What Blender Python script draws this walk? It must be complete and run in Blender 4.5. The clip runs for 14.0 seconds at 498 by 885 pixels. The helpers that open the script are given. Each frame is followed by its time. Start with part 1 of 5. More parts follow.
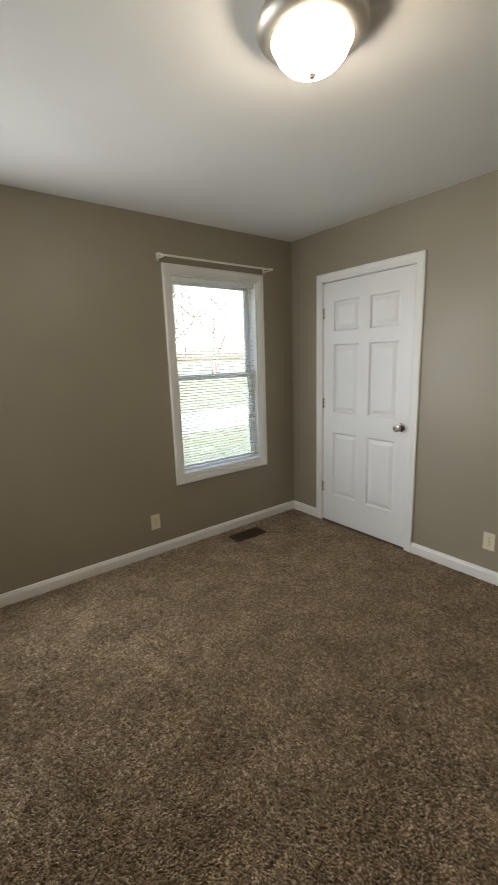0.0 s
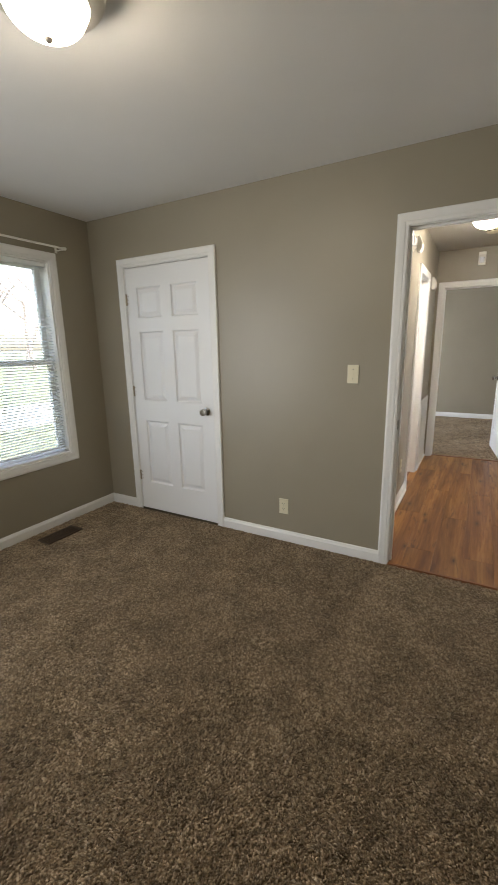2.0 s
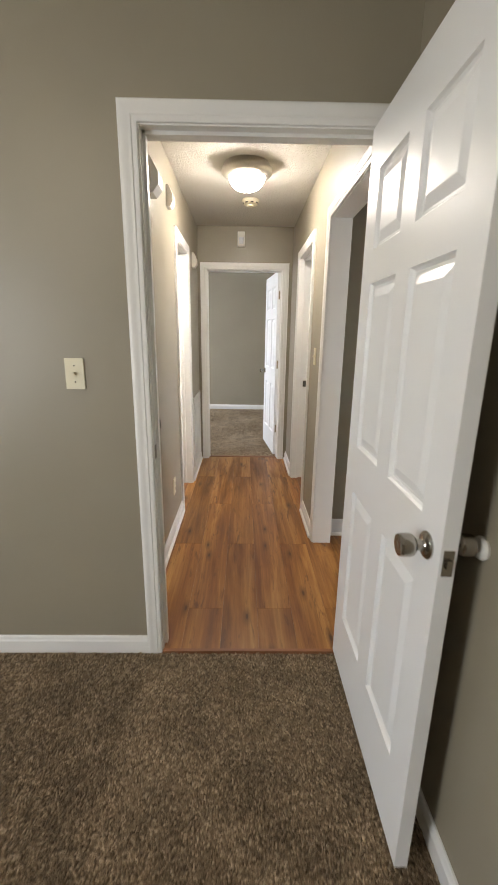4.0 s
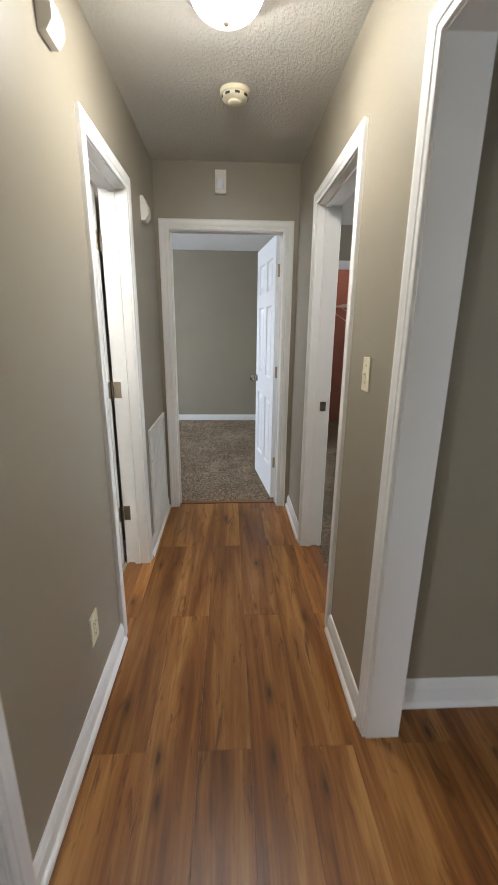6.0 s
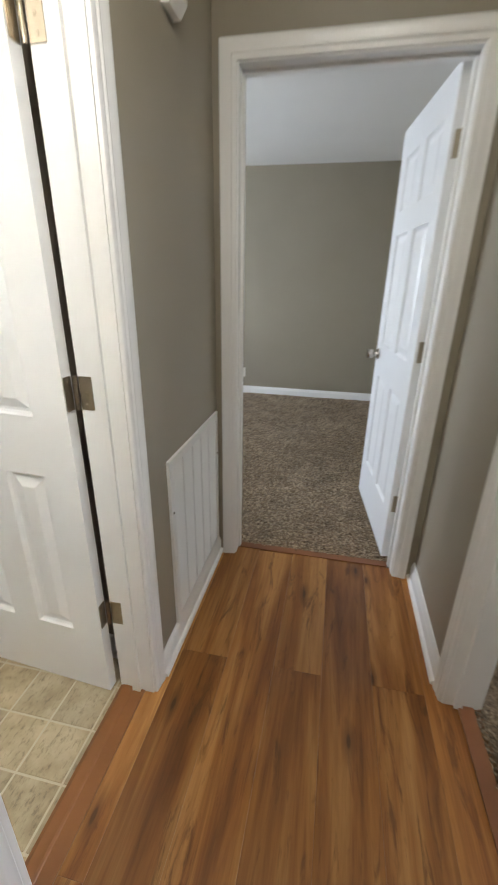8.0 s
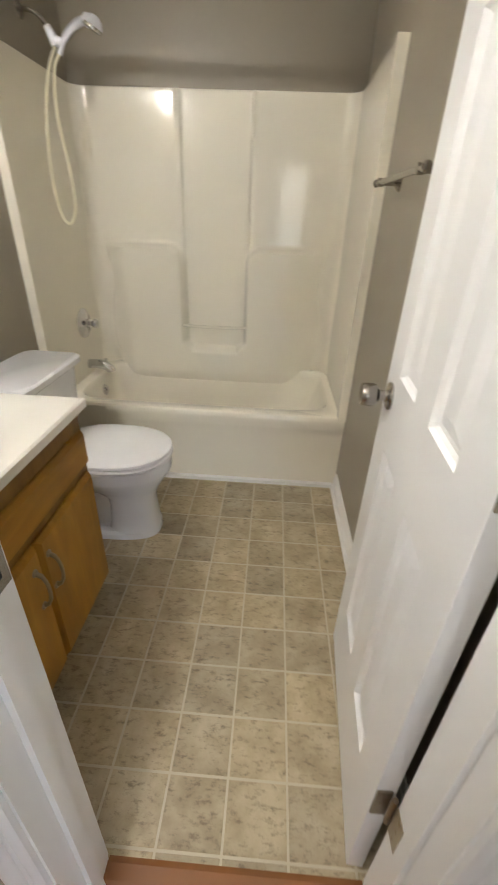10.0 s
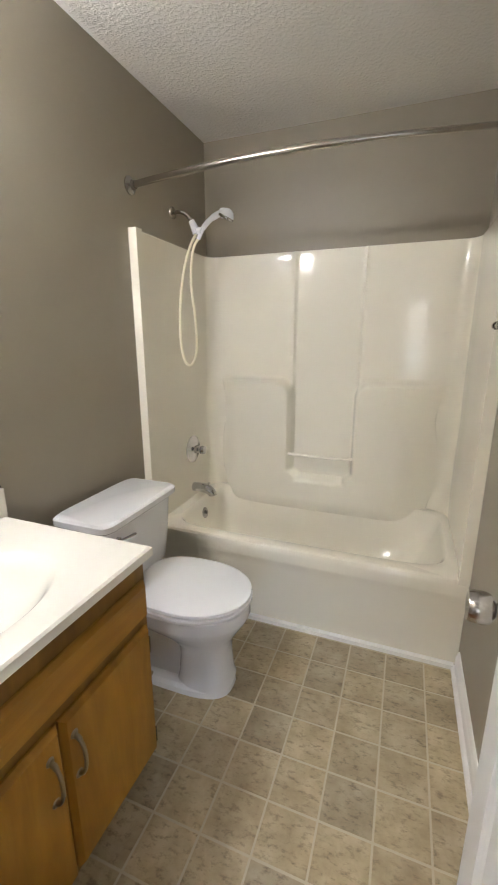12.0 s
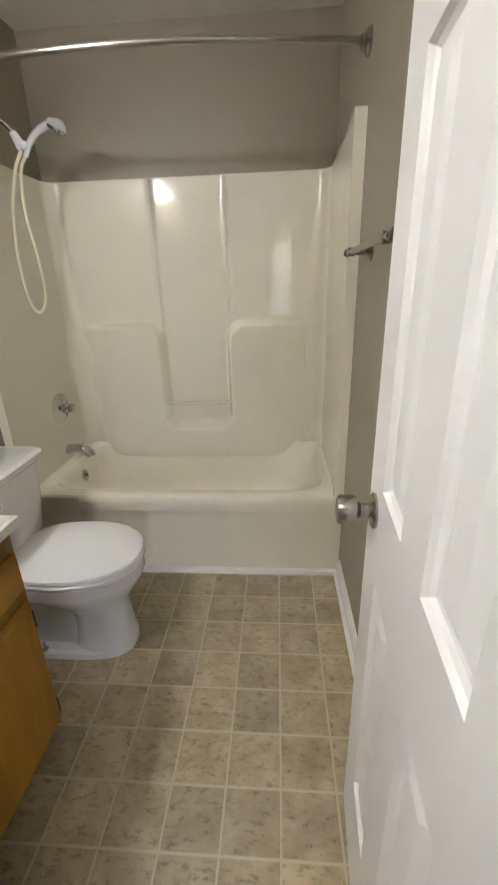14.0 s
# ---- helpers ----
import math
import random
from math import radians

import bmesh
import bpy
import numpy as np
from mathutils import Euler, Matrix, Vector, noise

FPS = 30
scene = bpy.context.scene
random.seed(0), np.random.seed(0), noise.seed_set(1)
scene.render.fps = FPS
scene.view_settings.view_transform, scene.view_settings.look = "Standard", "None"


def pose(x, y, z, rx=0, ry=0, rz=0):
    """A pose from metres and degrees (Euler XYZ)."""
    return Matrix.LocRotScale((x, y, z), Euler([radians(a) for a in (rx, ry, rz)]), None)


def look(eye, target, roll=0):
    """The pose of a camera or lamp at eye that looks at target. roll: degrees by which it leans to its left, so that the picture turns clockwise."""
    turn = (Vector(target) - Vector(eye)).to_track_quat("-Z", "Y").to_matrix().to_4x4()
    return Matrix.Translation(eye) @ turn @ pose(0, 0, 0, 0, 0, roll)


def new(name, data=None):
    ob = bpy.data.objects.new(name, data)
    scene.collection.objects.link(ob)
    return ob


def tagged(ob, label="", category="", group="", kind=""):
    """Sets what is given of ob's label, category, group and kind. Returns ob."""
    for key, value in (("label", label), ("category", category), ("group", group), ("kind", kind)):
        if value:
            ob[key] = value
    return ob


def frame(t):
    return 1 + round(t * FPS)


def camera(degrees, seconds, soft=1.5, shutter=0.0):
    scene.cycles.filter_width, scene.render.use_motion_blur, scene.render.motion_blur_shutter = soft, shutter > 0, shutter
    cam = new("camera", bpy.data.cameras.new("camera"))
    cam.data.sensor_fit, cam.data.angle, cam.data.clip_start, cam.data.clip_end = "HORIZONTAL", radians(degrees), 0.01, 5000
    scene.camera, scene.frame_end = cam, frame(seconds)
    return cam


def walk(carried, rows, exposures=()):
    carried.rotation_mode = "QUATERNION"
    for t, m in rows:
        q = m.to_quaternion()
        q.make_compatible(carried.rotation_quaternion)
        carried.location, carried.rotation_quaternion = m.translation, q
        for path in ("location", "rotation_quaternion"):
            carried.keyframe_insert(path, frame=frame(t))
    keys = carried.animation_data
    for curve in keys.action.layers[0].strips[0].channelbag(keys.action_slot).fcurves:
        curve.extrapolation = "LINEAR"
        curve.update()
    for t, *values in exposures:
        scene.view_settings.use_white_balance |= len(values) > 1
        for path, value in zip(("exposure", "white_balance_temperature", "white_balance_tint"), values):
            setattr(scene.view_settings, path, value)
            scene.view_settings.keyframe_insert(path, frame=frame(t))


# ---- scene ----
cam = camera(62.9, 14.0, soft=1.6, shutter=0.3)
PATH = [
    (0, (0.094, 0.058, 1.454), (1.287, 1.613, 1.052), -1.9),
    (0.5, (0.109, -0.005, 1.445), (1.513, 1.358, 1.032), -1.2),
    (1, (0.116, -0.043, 1.443), (1.646, 1.167, 1.002), -1.3),
    (1.5, (0.147, -0.086, 1.433), (1.757, 1.01, 0.979), -1.3),
    (2, (0.188, -0.121, 1.419), (1.882, 0.837, 0.957), -1.1),
    (2.5, (0.321, -0.12, 1.391), (2.114, 0.631, 0.921), -0.9),
    (3, (0.571, -0.048, 1.396), (2.479, 0.314, 0.919), -1.3),
    (3.5, (0.848, -0.034, 1.376), (2.782, -0.006, 0.866), -0.4),
    (3.7, (0.994, -0.052, 1.379), (2.929, -0.067, 0.874), 0.4),
    (5.8, (2.503, -0.069, 1.396), (4.429, -0.136, 0.859), 1.2),
    (6, (2.668, -0.07, 1.396), (4.591, -0.166, 0.854), 0.6),
    (6.5, (3.02, -0.09, 1.386), (4.93, -0.165, 0.797), 0.3),
    (7, (3.359, -0.108, 1.385), (5.263, 0.017, 0.786), 1.4),
    (7.5, (3.69, -0.094, 1.366), (5.591, 0.067, 0.767), 1.4),
    (8, (3.99, -0.077, 1.344), (5.808, 0.292, 0.597), 1.0),
    (8.5, (4.251, -0.064, 1.31), (5.735, 0.961, 0.446), 3.3),
    (9, (4.417, 0.002, 1.279), (5.403, 1.434, 0.29), 2.8),
    (9.2, (4.465, 0.059, 1.268), (5.26, 1.587, 0.253), 3.6),
    (11.3, (4.727, 0.364, 1.339), (3.796, 2.011, 0.688), 0.1),
    (11.5, (4.713, 0.394, 1.347), (3.823, 2.089, 0.768), -0.4),
    (12, (4.705, 0.429, 1.362), (4.017, 2.24, 0.864), -0.1),
    (12.5, (4.718, 0.433, 1.369), (4.255, 2.321, 0.898), -0.3),
    (13, (4.735, 0.442, 1.368), (4.429, 2.355, 0.87), -0.6),
    (13.5, (4.741, 0.452, 1.362), (4.513, 2.359, 0.804), -0.9),
    (14, (4.729, 0.46, 1.315), (4.588, 2.318, 0.589), -1.8),
]
EXPOSURES = [(0.0, 3.76, 6950, 11), (2.2, 3.8, 6950, 12), (3.3, 4.08, 7100, 12), (4.6, 3.86, 6700, 12), (6.0, 3.58, 6300, 10), (7.5, 3.58, 6450, 10), (8.5, 3.4, 6650, 8), (9.0, 3.36, 7000, 8), (9.8, 3.4, 6700, 12), (11.3, 3.52, 6300, 14), (12.5, 3.6, 6250, 14), (13.5, 3.33, 6350, 12), (14.0, 3.28, 6400, 12)]
SKY, SUN, LAMP, LAMP_HALL, VANITY, CLOSET = 0.15, 0.6, 5.1, 9.6, 30.0, 12.0
DAY = (6.0, 2.9, 1.5, 2.0)
walk(cam, [(t, look(eye, target, roll)) for t, eye, target, roll in PATH], EXPOSURES)

# ---- world, sun and sky ----
world = bpy.data.worlds.new("sky")
scene.world = world
world.use_nodes = True
wn, wl = world.node_tree.nodes, world.node_tree.links
sky = wn.new("ShaderNodeTexSky")
sky.sky_type, sky.sun_disc = "NISHITA", False
sky.sun_elevation, sky.sun_rotation = radians(66), radians(198)
sky.dust_density, sky.air_density = 4.0, 1.2
wl.new(sky.outputs[0], wn["Background"].inputs[0])
wn["Background"].inputs[1].default_value = SKY
sun = new("sun", bpy.data.lights.new("sun", "SUN"))
sun.data.energy, sun.data.angle, sun.data.color = SUN, radians(14), (1.0, 0.95, 0.88)
sun.matrix_world = look((-2, -6, 14), (0, 0, 0))

def sky_light(name, eye, target, width, height, watts, colour=(0.93, 0.965, 1.0), spread=180):
    """An area lamp that stands in for the sky's light at a window."""
    li = new(name, bpy.data.lights.new(name, "AREA"))
    li.data.shape, li.data.size, li.data.size_y, li.data.energy = "RECTANGLE", width, height, watts
    li.data.color, li.data.spread = colour, radians(spread)
    li.matrix_world = look(eye, target)


# Added fill lamp, just inside the room, to brighten the bedroom's east side.
sky_light("room_fill_light", (-0.22, 2.79, 1.33), (2.1, 0.75, 0.95), 0.5, 1.42, DAY[3], (0.86, 0.93, 1.0), 140)
sky_light("window_light_bedroom", (7.25, 3.02, 1.35), (7.25, 0, 1.35), 1.9, 1.5, DAY[0], (0.77, 0.85, 1.0))
sky_light("window_light_right", (5.75, -3.98, 1.35), (5.75, 0, 1.35), 2.3, 1.5, DAY[1], (0.74, 0.82, 1.0))
sky_light("window_light_living", (2.2, -3.98, 1.38), (2.2, 0, 1.38), 0.8, 1.35, DAY[2], (0.8, 0.87, 1.0))


# ---- materials ----
def nodes_of(name):
    m = bpy.data.materials.new(name)
    m.use_nodes = True
    return m, m.node_tree.nodes, m.node_tree.links, m.node_tree.nodes["Principled BSDF"]


def tex(n, l, kind, scale, stretch=(1, 1, 1), coord="Object", shift=None, **inputs):
    """A texture node on stretched coordinates."""
    co, mp = n.new("ShaderNodeTexCoord"), n.new("ShaderNodeMapping")
    l.new(co.outputs[coord], mp.inputs[0])
    mp.inputs["Scale"].default_value = stretch
    if shift is not None:
        l.new(shift, mp.inputs["Location"])
    t = n.new(kind)
    l.new(mp.outputs[0], t.inputs["Vector"])
    t.inputs["Scale"].default_value = scale
    for k, v in inputs.items():
        t.inputs[k].default_value = v
    return t


def ramp(n, l, fac, stops):
    r = n.new("ShaderNodeValToRGB")
    l.new(fac, r.inputs[0])
    while len(r.color_ramp.elements) < len(stops):
        r.color_ramp.elements.new(0.5)
    for e, (p, c) in zip(r.color_ramp.elements, stops):
        e.position, e.color = p, (*c, 1)
    return r.outputs[0]


def blend(n, l, fac, a, b, mode="MIX"):
    m = n.new("ShaderNodeMix")
    m.data_type, m.blend_type = "RGBA", mode
    for sock, v in ((m.inputs[0], fac), (m.inputs[6], a), (m.inputs[7], b)):
        if isinstance(v, (int, float)):
            sock.default_value = v
        elif isinstance(v, tuple):
            sock.default_value = (*v, 1)
        else:
            l.new(v, sock)
    return m.outputs[2]


def bump(n, l, bs, height, strength, distance):
    b = n.new("ShaderNodeBump")
    b.inputs["Strength"].default_value, b.inputs["Distance"].default_value = strength, distance
    l.new(height, b.inputs["Height"])
    l.new(b.outputs[0], bs.inputs["Normal"])


def scaled(c, f):
    return tuple(min(1, v * f) for v in c)


def paint(name, colour, rough=0.5, metal=0.0, grain=60, grain_depth=0.0006, mottle=0.05, spec=0.5, coat=0.0):
    """Paint, plastic, metal: a colour with broad mottling, fine grain in relief and uneven gloss."""
    m, n, l, bs = nodes_of(name)
    big = tex(n, l, "ShaderNodeTexNoise", 2.3, Detail=4.0)
    c = ramp(n, l, big.outputs[0], [(0.3, scaled(colour, 1 - mottle)), (0.7, scaled(colour, 1 + mottle))])
    l.new(c, bs.inputs["Base Color"])
    fine = tex(n, l, "ShaderNodeTexNoise", grain, Detail=3.0)
    rr = ramp(n, l, big.outputs[0], [(0.3, (rough * 0.9,) * 3), (0.75, (min(1, rough * 1.12),) * 3)])
    l.new(rr, bs.inputs["Roughness"])
    bs.inputs["Metallic"].default_value = metal
    bs.inputs["Specular IOR Level"].default_value = spec
    bs.inputs["Coat Weight"].default_value = coat
    if grain_depth:
        bump(n, l, bs, fine.outputs[0], 0.6, grain_depth)
    return m


def textured_ceiling(name, colour, depth):
    """Sprayed and knocked-down plaster."""
    m, n, l, bs = nodes_of(name)
    a = tex(n, l, "ShaderNodeTexNoise", 72, Detail=4.0, Roughness=0.6)
    h = ramp(n, l, a.outputs[0], [(0.44, (0, 0, 0)), (0.62, (1, 1, 1))])
    big = tex(n, l, "ShaderNodeTexNoise", 1.5, Detail=3.0)
    l.new(ramp(n, l, big.outputs[0], [(0.3, scaled(colour, 0.95)), (0.7, colour)]), bs.inputs["Base Color"])
    bs.inputs["Roughness"].default_value = 0.85
    bump(n, l, bs, h, 0.8, depth)
    return m


def carpet_material(name, dark, mid, light, island):
    m, n, l, bs = nodes_of(name)
    clump = tex(n, l, "ShaderNodeTexNoise", 5.5, Detail=5.0, Roughness=0.65)
    spot = tex(n, l, "ShaderNodeTexNoise", 130, Detail=3.0)
    c = ramp(n, l, spot.outputs[0], [(0.35, dark), (0.5, mid), (0.68, light)])
    if island:
        g = n.new("ShaderNodeNewGeometry")
        c = ramp(n, l, g.outputs["Random Per Island"], [(0.0, dark), (0.45, mid), (1.0, light)])
    shade = ramp(n, l, clump.outputs[0], [(0.36, (0.72, 0.71, 0.69)), (0.64, (1.2, 1.19, 1.17))])
    nap = tex(n, l, "ShaderNodeTexNoise", 62, Detail=3.0, Distortion=0.8)
    c = blend(n, l, 1.0, c, ramp(n, l, nap.outputs[0], [(0.4, (0.54, 0.51, 0.47)), (0.59, (1.28, 1.26, 1.24))]), "MULTIPLY")
    l.new(blend(n, l, 1.0, c, shade, "MULTIPLY"), bs.inputs["Base Color"])
    bs.inputs["Roughness"].default_value = 0.95
    bs.inputs["Specular IOR Level"].default_value = 0.1
    bs.inputs["Sheen Weight"].default_value = 0.45
    bs.inputs["Sheen Roughness"].default_value = 0.5
    bs.inputs["Sheen Tint"].default_value = (0.9, 0.78, 0.62, 1)
    if not island:
        bump(n, l, bs, spot.outputs[0], 1.0, 0.008)
    return m


def laminate(name):
    """Hickory-look plank: long grain, dark heart streaks, knots; each plank its own stretch of it."""
    m, n, l, bs = nodes_of(name)
    info = n.new("ShaderNodeObjectInfo")
    mul = n.new("ShaderNodeVectorMath")
    mul.operation = "MULTIPLY"
    l.new(info.outputs["Random"], mul.inputs[0])
    mul.inputs[1].default_value = (37.0, 91.0, 13.0)
    off = mul.outputs[0]
    broad = tex(n, l, "ShaderNodeTexNoise", 1.0, (0.8, 10.5, 1), shift=off, Detail=6.0, Roughness=0.62, Distortion=0.5)
    grain = tex(n, l, "ShaderNodeTexNoise", 1.0, (2.5, 75, 1), shift=off, Detail=4.0, Distortion=0.8)
    streak = tex(n, l, "ShaderNodeTexNoise", 1.0, (2.9, 19.0, 1), shift=off, Detail=6.0, Roughness=0.66, Distortion=1.5)
    knot = tex(n, l, "ShaderNodeTexVoronoi", 1.0, (1.5, 5.0, 1), shift=off)
    knot.voronoi_dimensions = "2D"
    c = ramp(n, l, broad.outputs[0], [(0.32, (0.15, 0.05, 0.012)), (0.43, (0.25, 0.097, 0.022)), (0.52, (0.345, 0.15, 0.038)), (0.64, (0.475, 0.245, 0.076))])
    g = ramp(n, l, grain.outputs[0], [(0.35, (0.84, 0.8, 0.77)), (0.6, (1.05, 1.04, 1.02))])
    c = blend(n, l, 0.75, c, g, "MULTIPLY")
    s = ramp(n, l, streak.outputs[0], [(0.55, (0, 0, 0)), (0.66, (0.72, 0.72, 0.72))])
    c = blend(n, l, s, c, (0.095, 0.034, 0.01))
    k = ramp(n, l, knot.outputs["Distance"], [(0.022, (0.95, 0.95, 0.95)), (0.042, (0.55, 0.55, 0.55)), (0.13, (0, 0, 0))])
    c = blend(n, l, k, c, (0.075, 0.028, 0.01))
    tone = ramp(n, l, info.outputs["Random"], [(0.0, (0.74, 0.71, 0.68)), (1.0, (1.1, 1.08, 1.06))])
    c = blend(n, l, 1.0, c, tone, "MULTIPLY")
    l.new(c, bs.inputs["Base Color"])
    rr = ramp(n, l, grain.outputs[0], [(0.3, (0.42,) * 3), (0.7, (0.3,) * 3)])
    l.new(rr, bs.inputs["Roughness"])
    bump(n, l, bs, grain.outputs[0], 0.3, 0.0006)
    return m


def oak(name, along, tone=1.0):
    """Stained cabinet veneer, grain along one axis (0 x, 1 y, 2 z)."""
    m, n, l, bs = nodes_of(name)
    st = [13, 13, 13]
    st[along] = 2.2
    a = tex(n, l, "ShaderNodeTexNoise", 1.0, tuple(st), Detail=5.0, Distortion=1.2)
    st2 = [160, 160, 160]
    st2[along] = 6
    b = tex(n, l, "ShaderNodeTexNoise", 1.0, tuple(st2), Detail=3.0)
    blotch = tex(n, l, "ShaderNodeTexNoise", 5.0, Detail=3.0)
    c = ramp(n, l, a.outputs[0], [(0.3, scaled((0.30, 0.135, 0.008), tone)), (0.52, scaled((0.375, 0.178, 0.013), tone)), (0.72, scaled((0.44, 0.222, 0.02), tone))])
    c = blend(n, l, 0.16, c, ramp(n, l, b.outputs[0], [(0.35, (0.7, 0.66, 0.6)), (0.6, (1.05, 1.05, 1.05))]), "MULTIPLY")
    c = blend(n, l, 0.6, c, ramp(n, l, blotch.outputs[0], [(0.35, (0.78, 0.74, 0.7)), (0.65, (1.1, 1.1, 1.08))]), "MULTIPLY")
    l.new(c, bs.inputs["Base Color"])
    bs.inputs["Roughness"].default_value = 0.42
    bump(n, l, bs, b.outputs[0], 0.3, 0.0005)
    return m


def vinyl_tile(name):
    m, n, l, bs = nodes_of(name)
    info = n.new("ShaderNodeObjectInfo")
    mul = n.new("ShaderNodeVectorMath")
    mul.operation = "MULTIPLY"
    l.new(info.outputs["Random"], mul.inputs[0])
    mul.inputs[1].default_value = (53.0, 29.0, 7.0)
    cloud = tex(n, l, "ShaderNodeTexNoise", 9.0, shift=mul.outputs[0], Detail=5.0, Roughness=0.65)
    fleck = tex(n, l, "ShaderNodeTexNoise", 34.0, (1, 1.9, 1), shift=mul.outputs[0], Detail=6.0, Roughness=0.75)
    c = ramp(n, l, cloud.outputs[0], [(0.3, (0.32, 0.257, 0.155)), (0.5, (0.43, 0.355, 0.226)), (0.7, (0.53, 0.452, 0.305))])
    f = ramp(n, l, fleck.outputs[0], [(0.52, (0, 0, 0)), (0.65, (0.68, 0.68, 0.68))])
    c = blend(n, l, f, c, (0.15, 0.115, 0.07))
    tone = ramp(n, l, info.outputs["Random"], [(0.0, (0.84, 0.84, 0.86)), (1.0, (1.12, 1.1, 1.06))])
    l.new(blend(n, l, 1.0, c, tone, "MULTIPLY"), bs.inputs["Base Color"])
    l.new(ramp(n, l, cloud.outputs[0], [(0.3, (0.36,) * 3), (0.7, (0.5,) * 3)]), bs.inputs["Roughness"])
    bump(n, l, bs, fleck.outputs[0], 0.25, 0.0008)
    return m


def glow(name, colour, strength):
    m, n, l, bs = nodes_of(name)
    bs.inputs["Base Color"].default_value = (*colour, 1)
    bs.inputs["Emission Color"].default_value = (*colour, 1)
    bs.inputs["Emission Strength"].default_value = strength
    bs.inputs["Roughness"].default_value = 0.3
    return m


def clear_glass(name):
    m, n, l, bs = nodes_of(name)
    bs.inputs["Base Color"].default_value = (1, 1, 1, 1)
    bs.inputs["Transmission Weight"].default_value = 1.0
    bs.inputs["Roughness"].default_value = 0.0
    bs.inputs["IOR"].default_value = 1.45
    return m


WALL = paint("taupe_wall_paint", (0.302, 0.266, 0.199), 0.42, grain=220, grain_depth=0.0007, mottle=0.03)
PINK = paint("salmon_closet_paint", (0.50, 0.21, 0.165), 0.6, grain=220, grain_depth=0.0007)
CEIL = paint("flat_white_ceiling_paint", (0.78, 0.77, 0.74), 0.9, grain=160, grain_depth=0.0006, mottle=0.02)
CEILT = textured_ceiling("textured_ceiling_plaster", (0.74, 0.71, 0.65), 0.0019)
# Ceiling plaster darkened in its colour to hold down the hall lamp's brightness.
CEILH = textured_ceiling("darkened_ceiling_plaster", (0.62, 0.59, 0.53), 0.0022)
TRIM = paint("white_semi_gloss_trim", (0.80, 0.79, 0.76), 0.32, grain=60, grain_depth=0.00005, mottle=0.012)
DOORP = paint("white_door_paint", (0.80, 0.80, 0.79), 0.34, grain=110, grain_depth=0.00018, mottle=0.012)
NICKEL = paint("brushed_nickel", (0.40, 0.375, 0.34), 0.22, 1.0, grain=300, grain_depth=0.0002)
PANM = paint("satin_nickel_pan", (0.56, 0.525, 0.47), 0.42, 1.0, grain=300, grain_depth=0.0002)
CHROME = paint("chrome", (0.56, 0.56, 0.57), 0.07, 1.0, grain=10, grain_depth=0)
BRONZE = paint("tarnished_steel_hinge", (0.38, 0.325, 0.24), 0.38, 1.0, grain=200, grain_depth=0.0003, mottle=0.15)
IVORY = paint("ivory_plastic", (0.74, 0.68, 0.50), 0.35, grain=20, grain_depth=0)
PLAST = paint("white_plastic", (0.78, 0.76, 0.70), 0.4, grain=120, grain_depth=0.0003)
DARK = paint("dark_slot", (0.015, 0.013, 0.012), 0.6, grain=20, grain_depth=0)
VENTM = paint("brown_register_metal", (0.06, 0.036, 0.02), 0.45, 0.2, grain=90, grain_depth=0.0003)
PORC = paint("white_porcelain", (0.80, 0.80, 0.80), 0.08, grain=10, grain_depth=0, mottle=0.01, coat=0.5)
TUBM = paint("almond_gelcoat", (0.81, 0.765, 0.64), 0.09, grain=4, grain_depth=0.0004, mottle=0.01, spec=0.5, coat=0.0)
COUNT = paint("cultured_marble", (0.80, 0.765, 0.68), 0.14, grain=6, grain_depth=0, mottle=0.02, coat=0.3)
HOSE = paint("ivory_vinyl_hose", (0.72, 0.68, 0.50), 0.35, grain=500, grain_depth=0.0006)
LILAC = paint("white_shower_plastic", (0.78, 0.79, 0.83), 0.25, grain=10, grain_depth=0)
MIRR = paint("mirror_silver", (0.88, 0.90, 0.88), 0.0, 1.0, grain=2, grain_depth=0, mottle=0.0)
GROUT = paint("vinyl_joint", (0.53, 0.475, 0.34), 0.5, grain=120, grain_depth=0.0004)
THRESH = paint("red_brown_threshold_wood", (0.22, 0.085, 0.032), 0.4, grain=60, grain_depth=0.0006, mottle=0.25)
REDUCER = paint("orange_brown_threshold_wood", (0.235, 0.092, 0.026), 0.42, grain=60, grain_depth=0.0005, mottle=0.18)
SUBF = paint("subfloor", (0.16, 0.12, 0.08), 0.9)
OUTER = paint("pale_siding", (0.6, 0.6, 0.58), 0.7)
BLIND, bn, bl_, bb = nodes_of("white_blind_slat")
bb.inputs["Base Color"].default_value, bb.inputs["Roughness"].default_value = (0.86, 0.86, 0.84, 1), 0.45
thin, both = bn.new("ShaderNodeBsdfTranslucent"), bn.new("ShaderNodeMixShader")
thin.inputs[0].default_value, both.inputs[0].default_value = (0.92, 0.92, 0.92, 1), 0.8
bl_.new(bb.outputs[0], both.inputs[1])
bl_.new(thin.outputs[0], both.inputs[2])
bl_.new(both.outputs[0], bn["Material Output"].inputs[0])
SEAL = paint("dark_gasket", (0.03, 0.03, 0.03), 0.7)
FROST = glow("lit_frosted_glass", (1.0, 0.91, 0.76), LAMP)
FROSTH = glow("lit_hall_glass", (1.0, 0.97, 0.915), LAMP_HALL)
BULB = glow("lit_bulb_glass", (0.98, 0.985, 1.0), VANITY)
CBULB = glow("lit_closet_bulb", (1.0, 0.88, 0.72), CLOSET)
GLASS = clear_glass("window_glass")
CARPET = carpet_material("carpet_backing", (0.13, 0.092, 0.058), (0.2, 0.148, 0.098), (0.27, 0.208, 0.146), False)
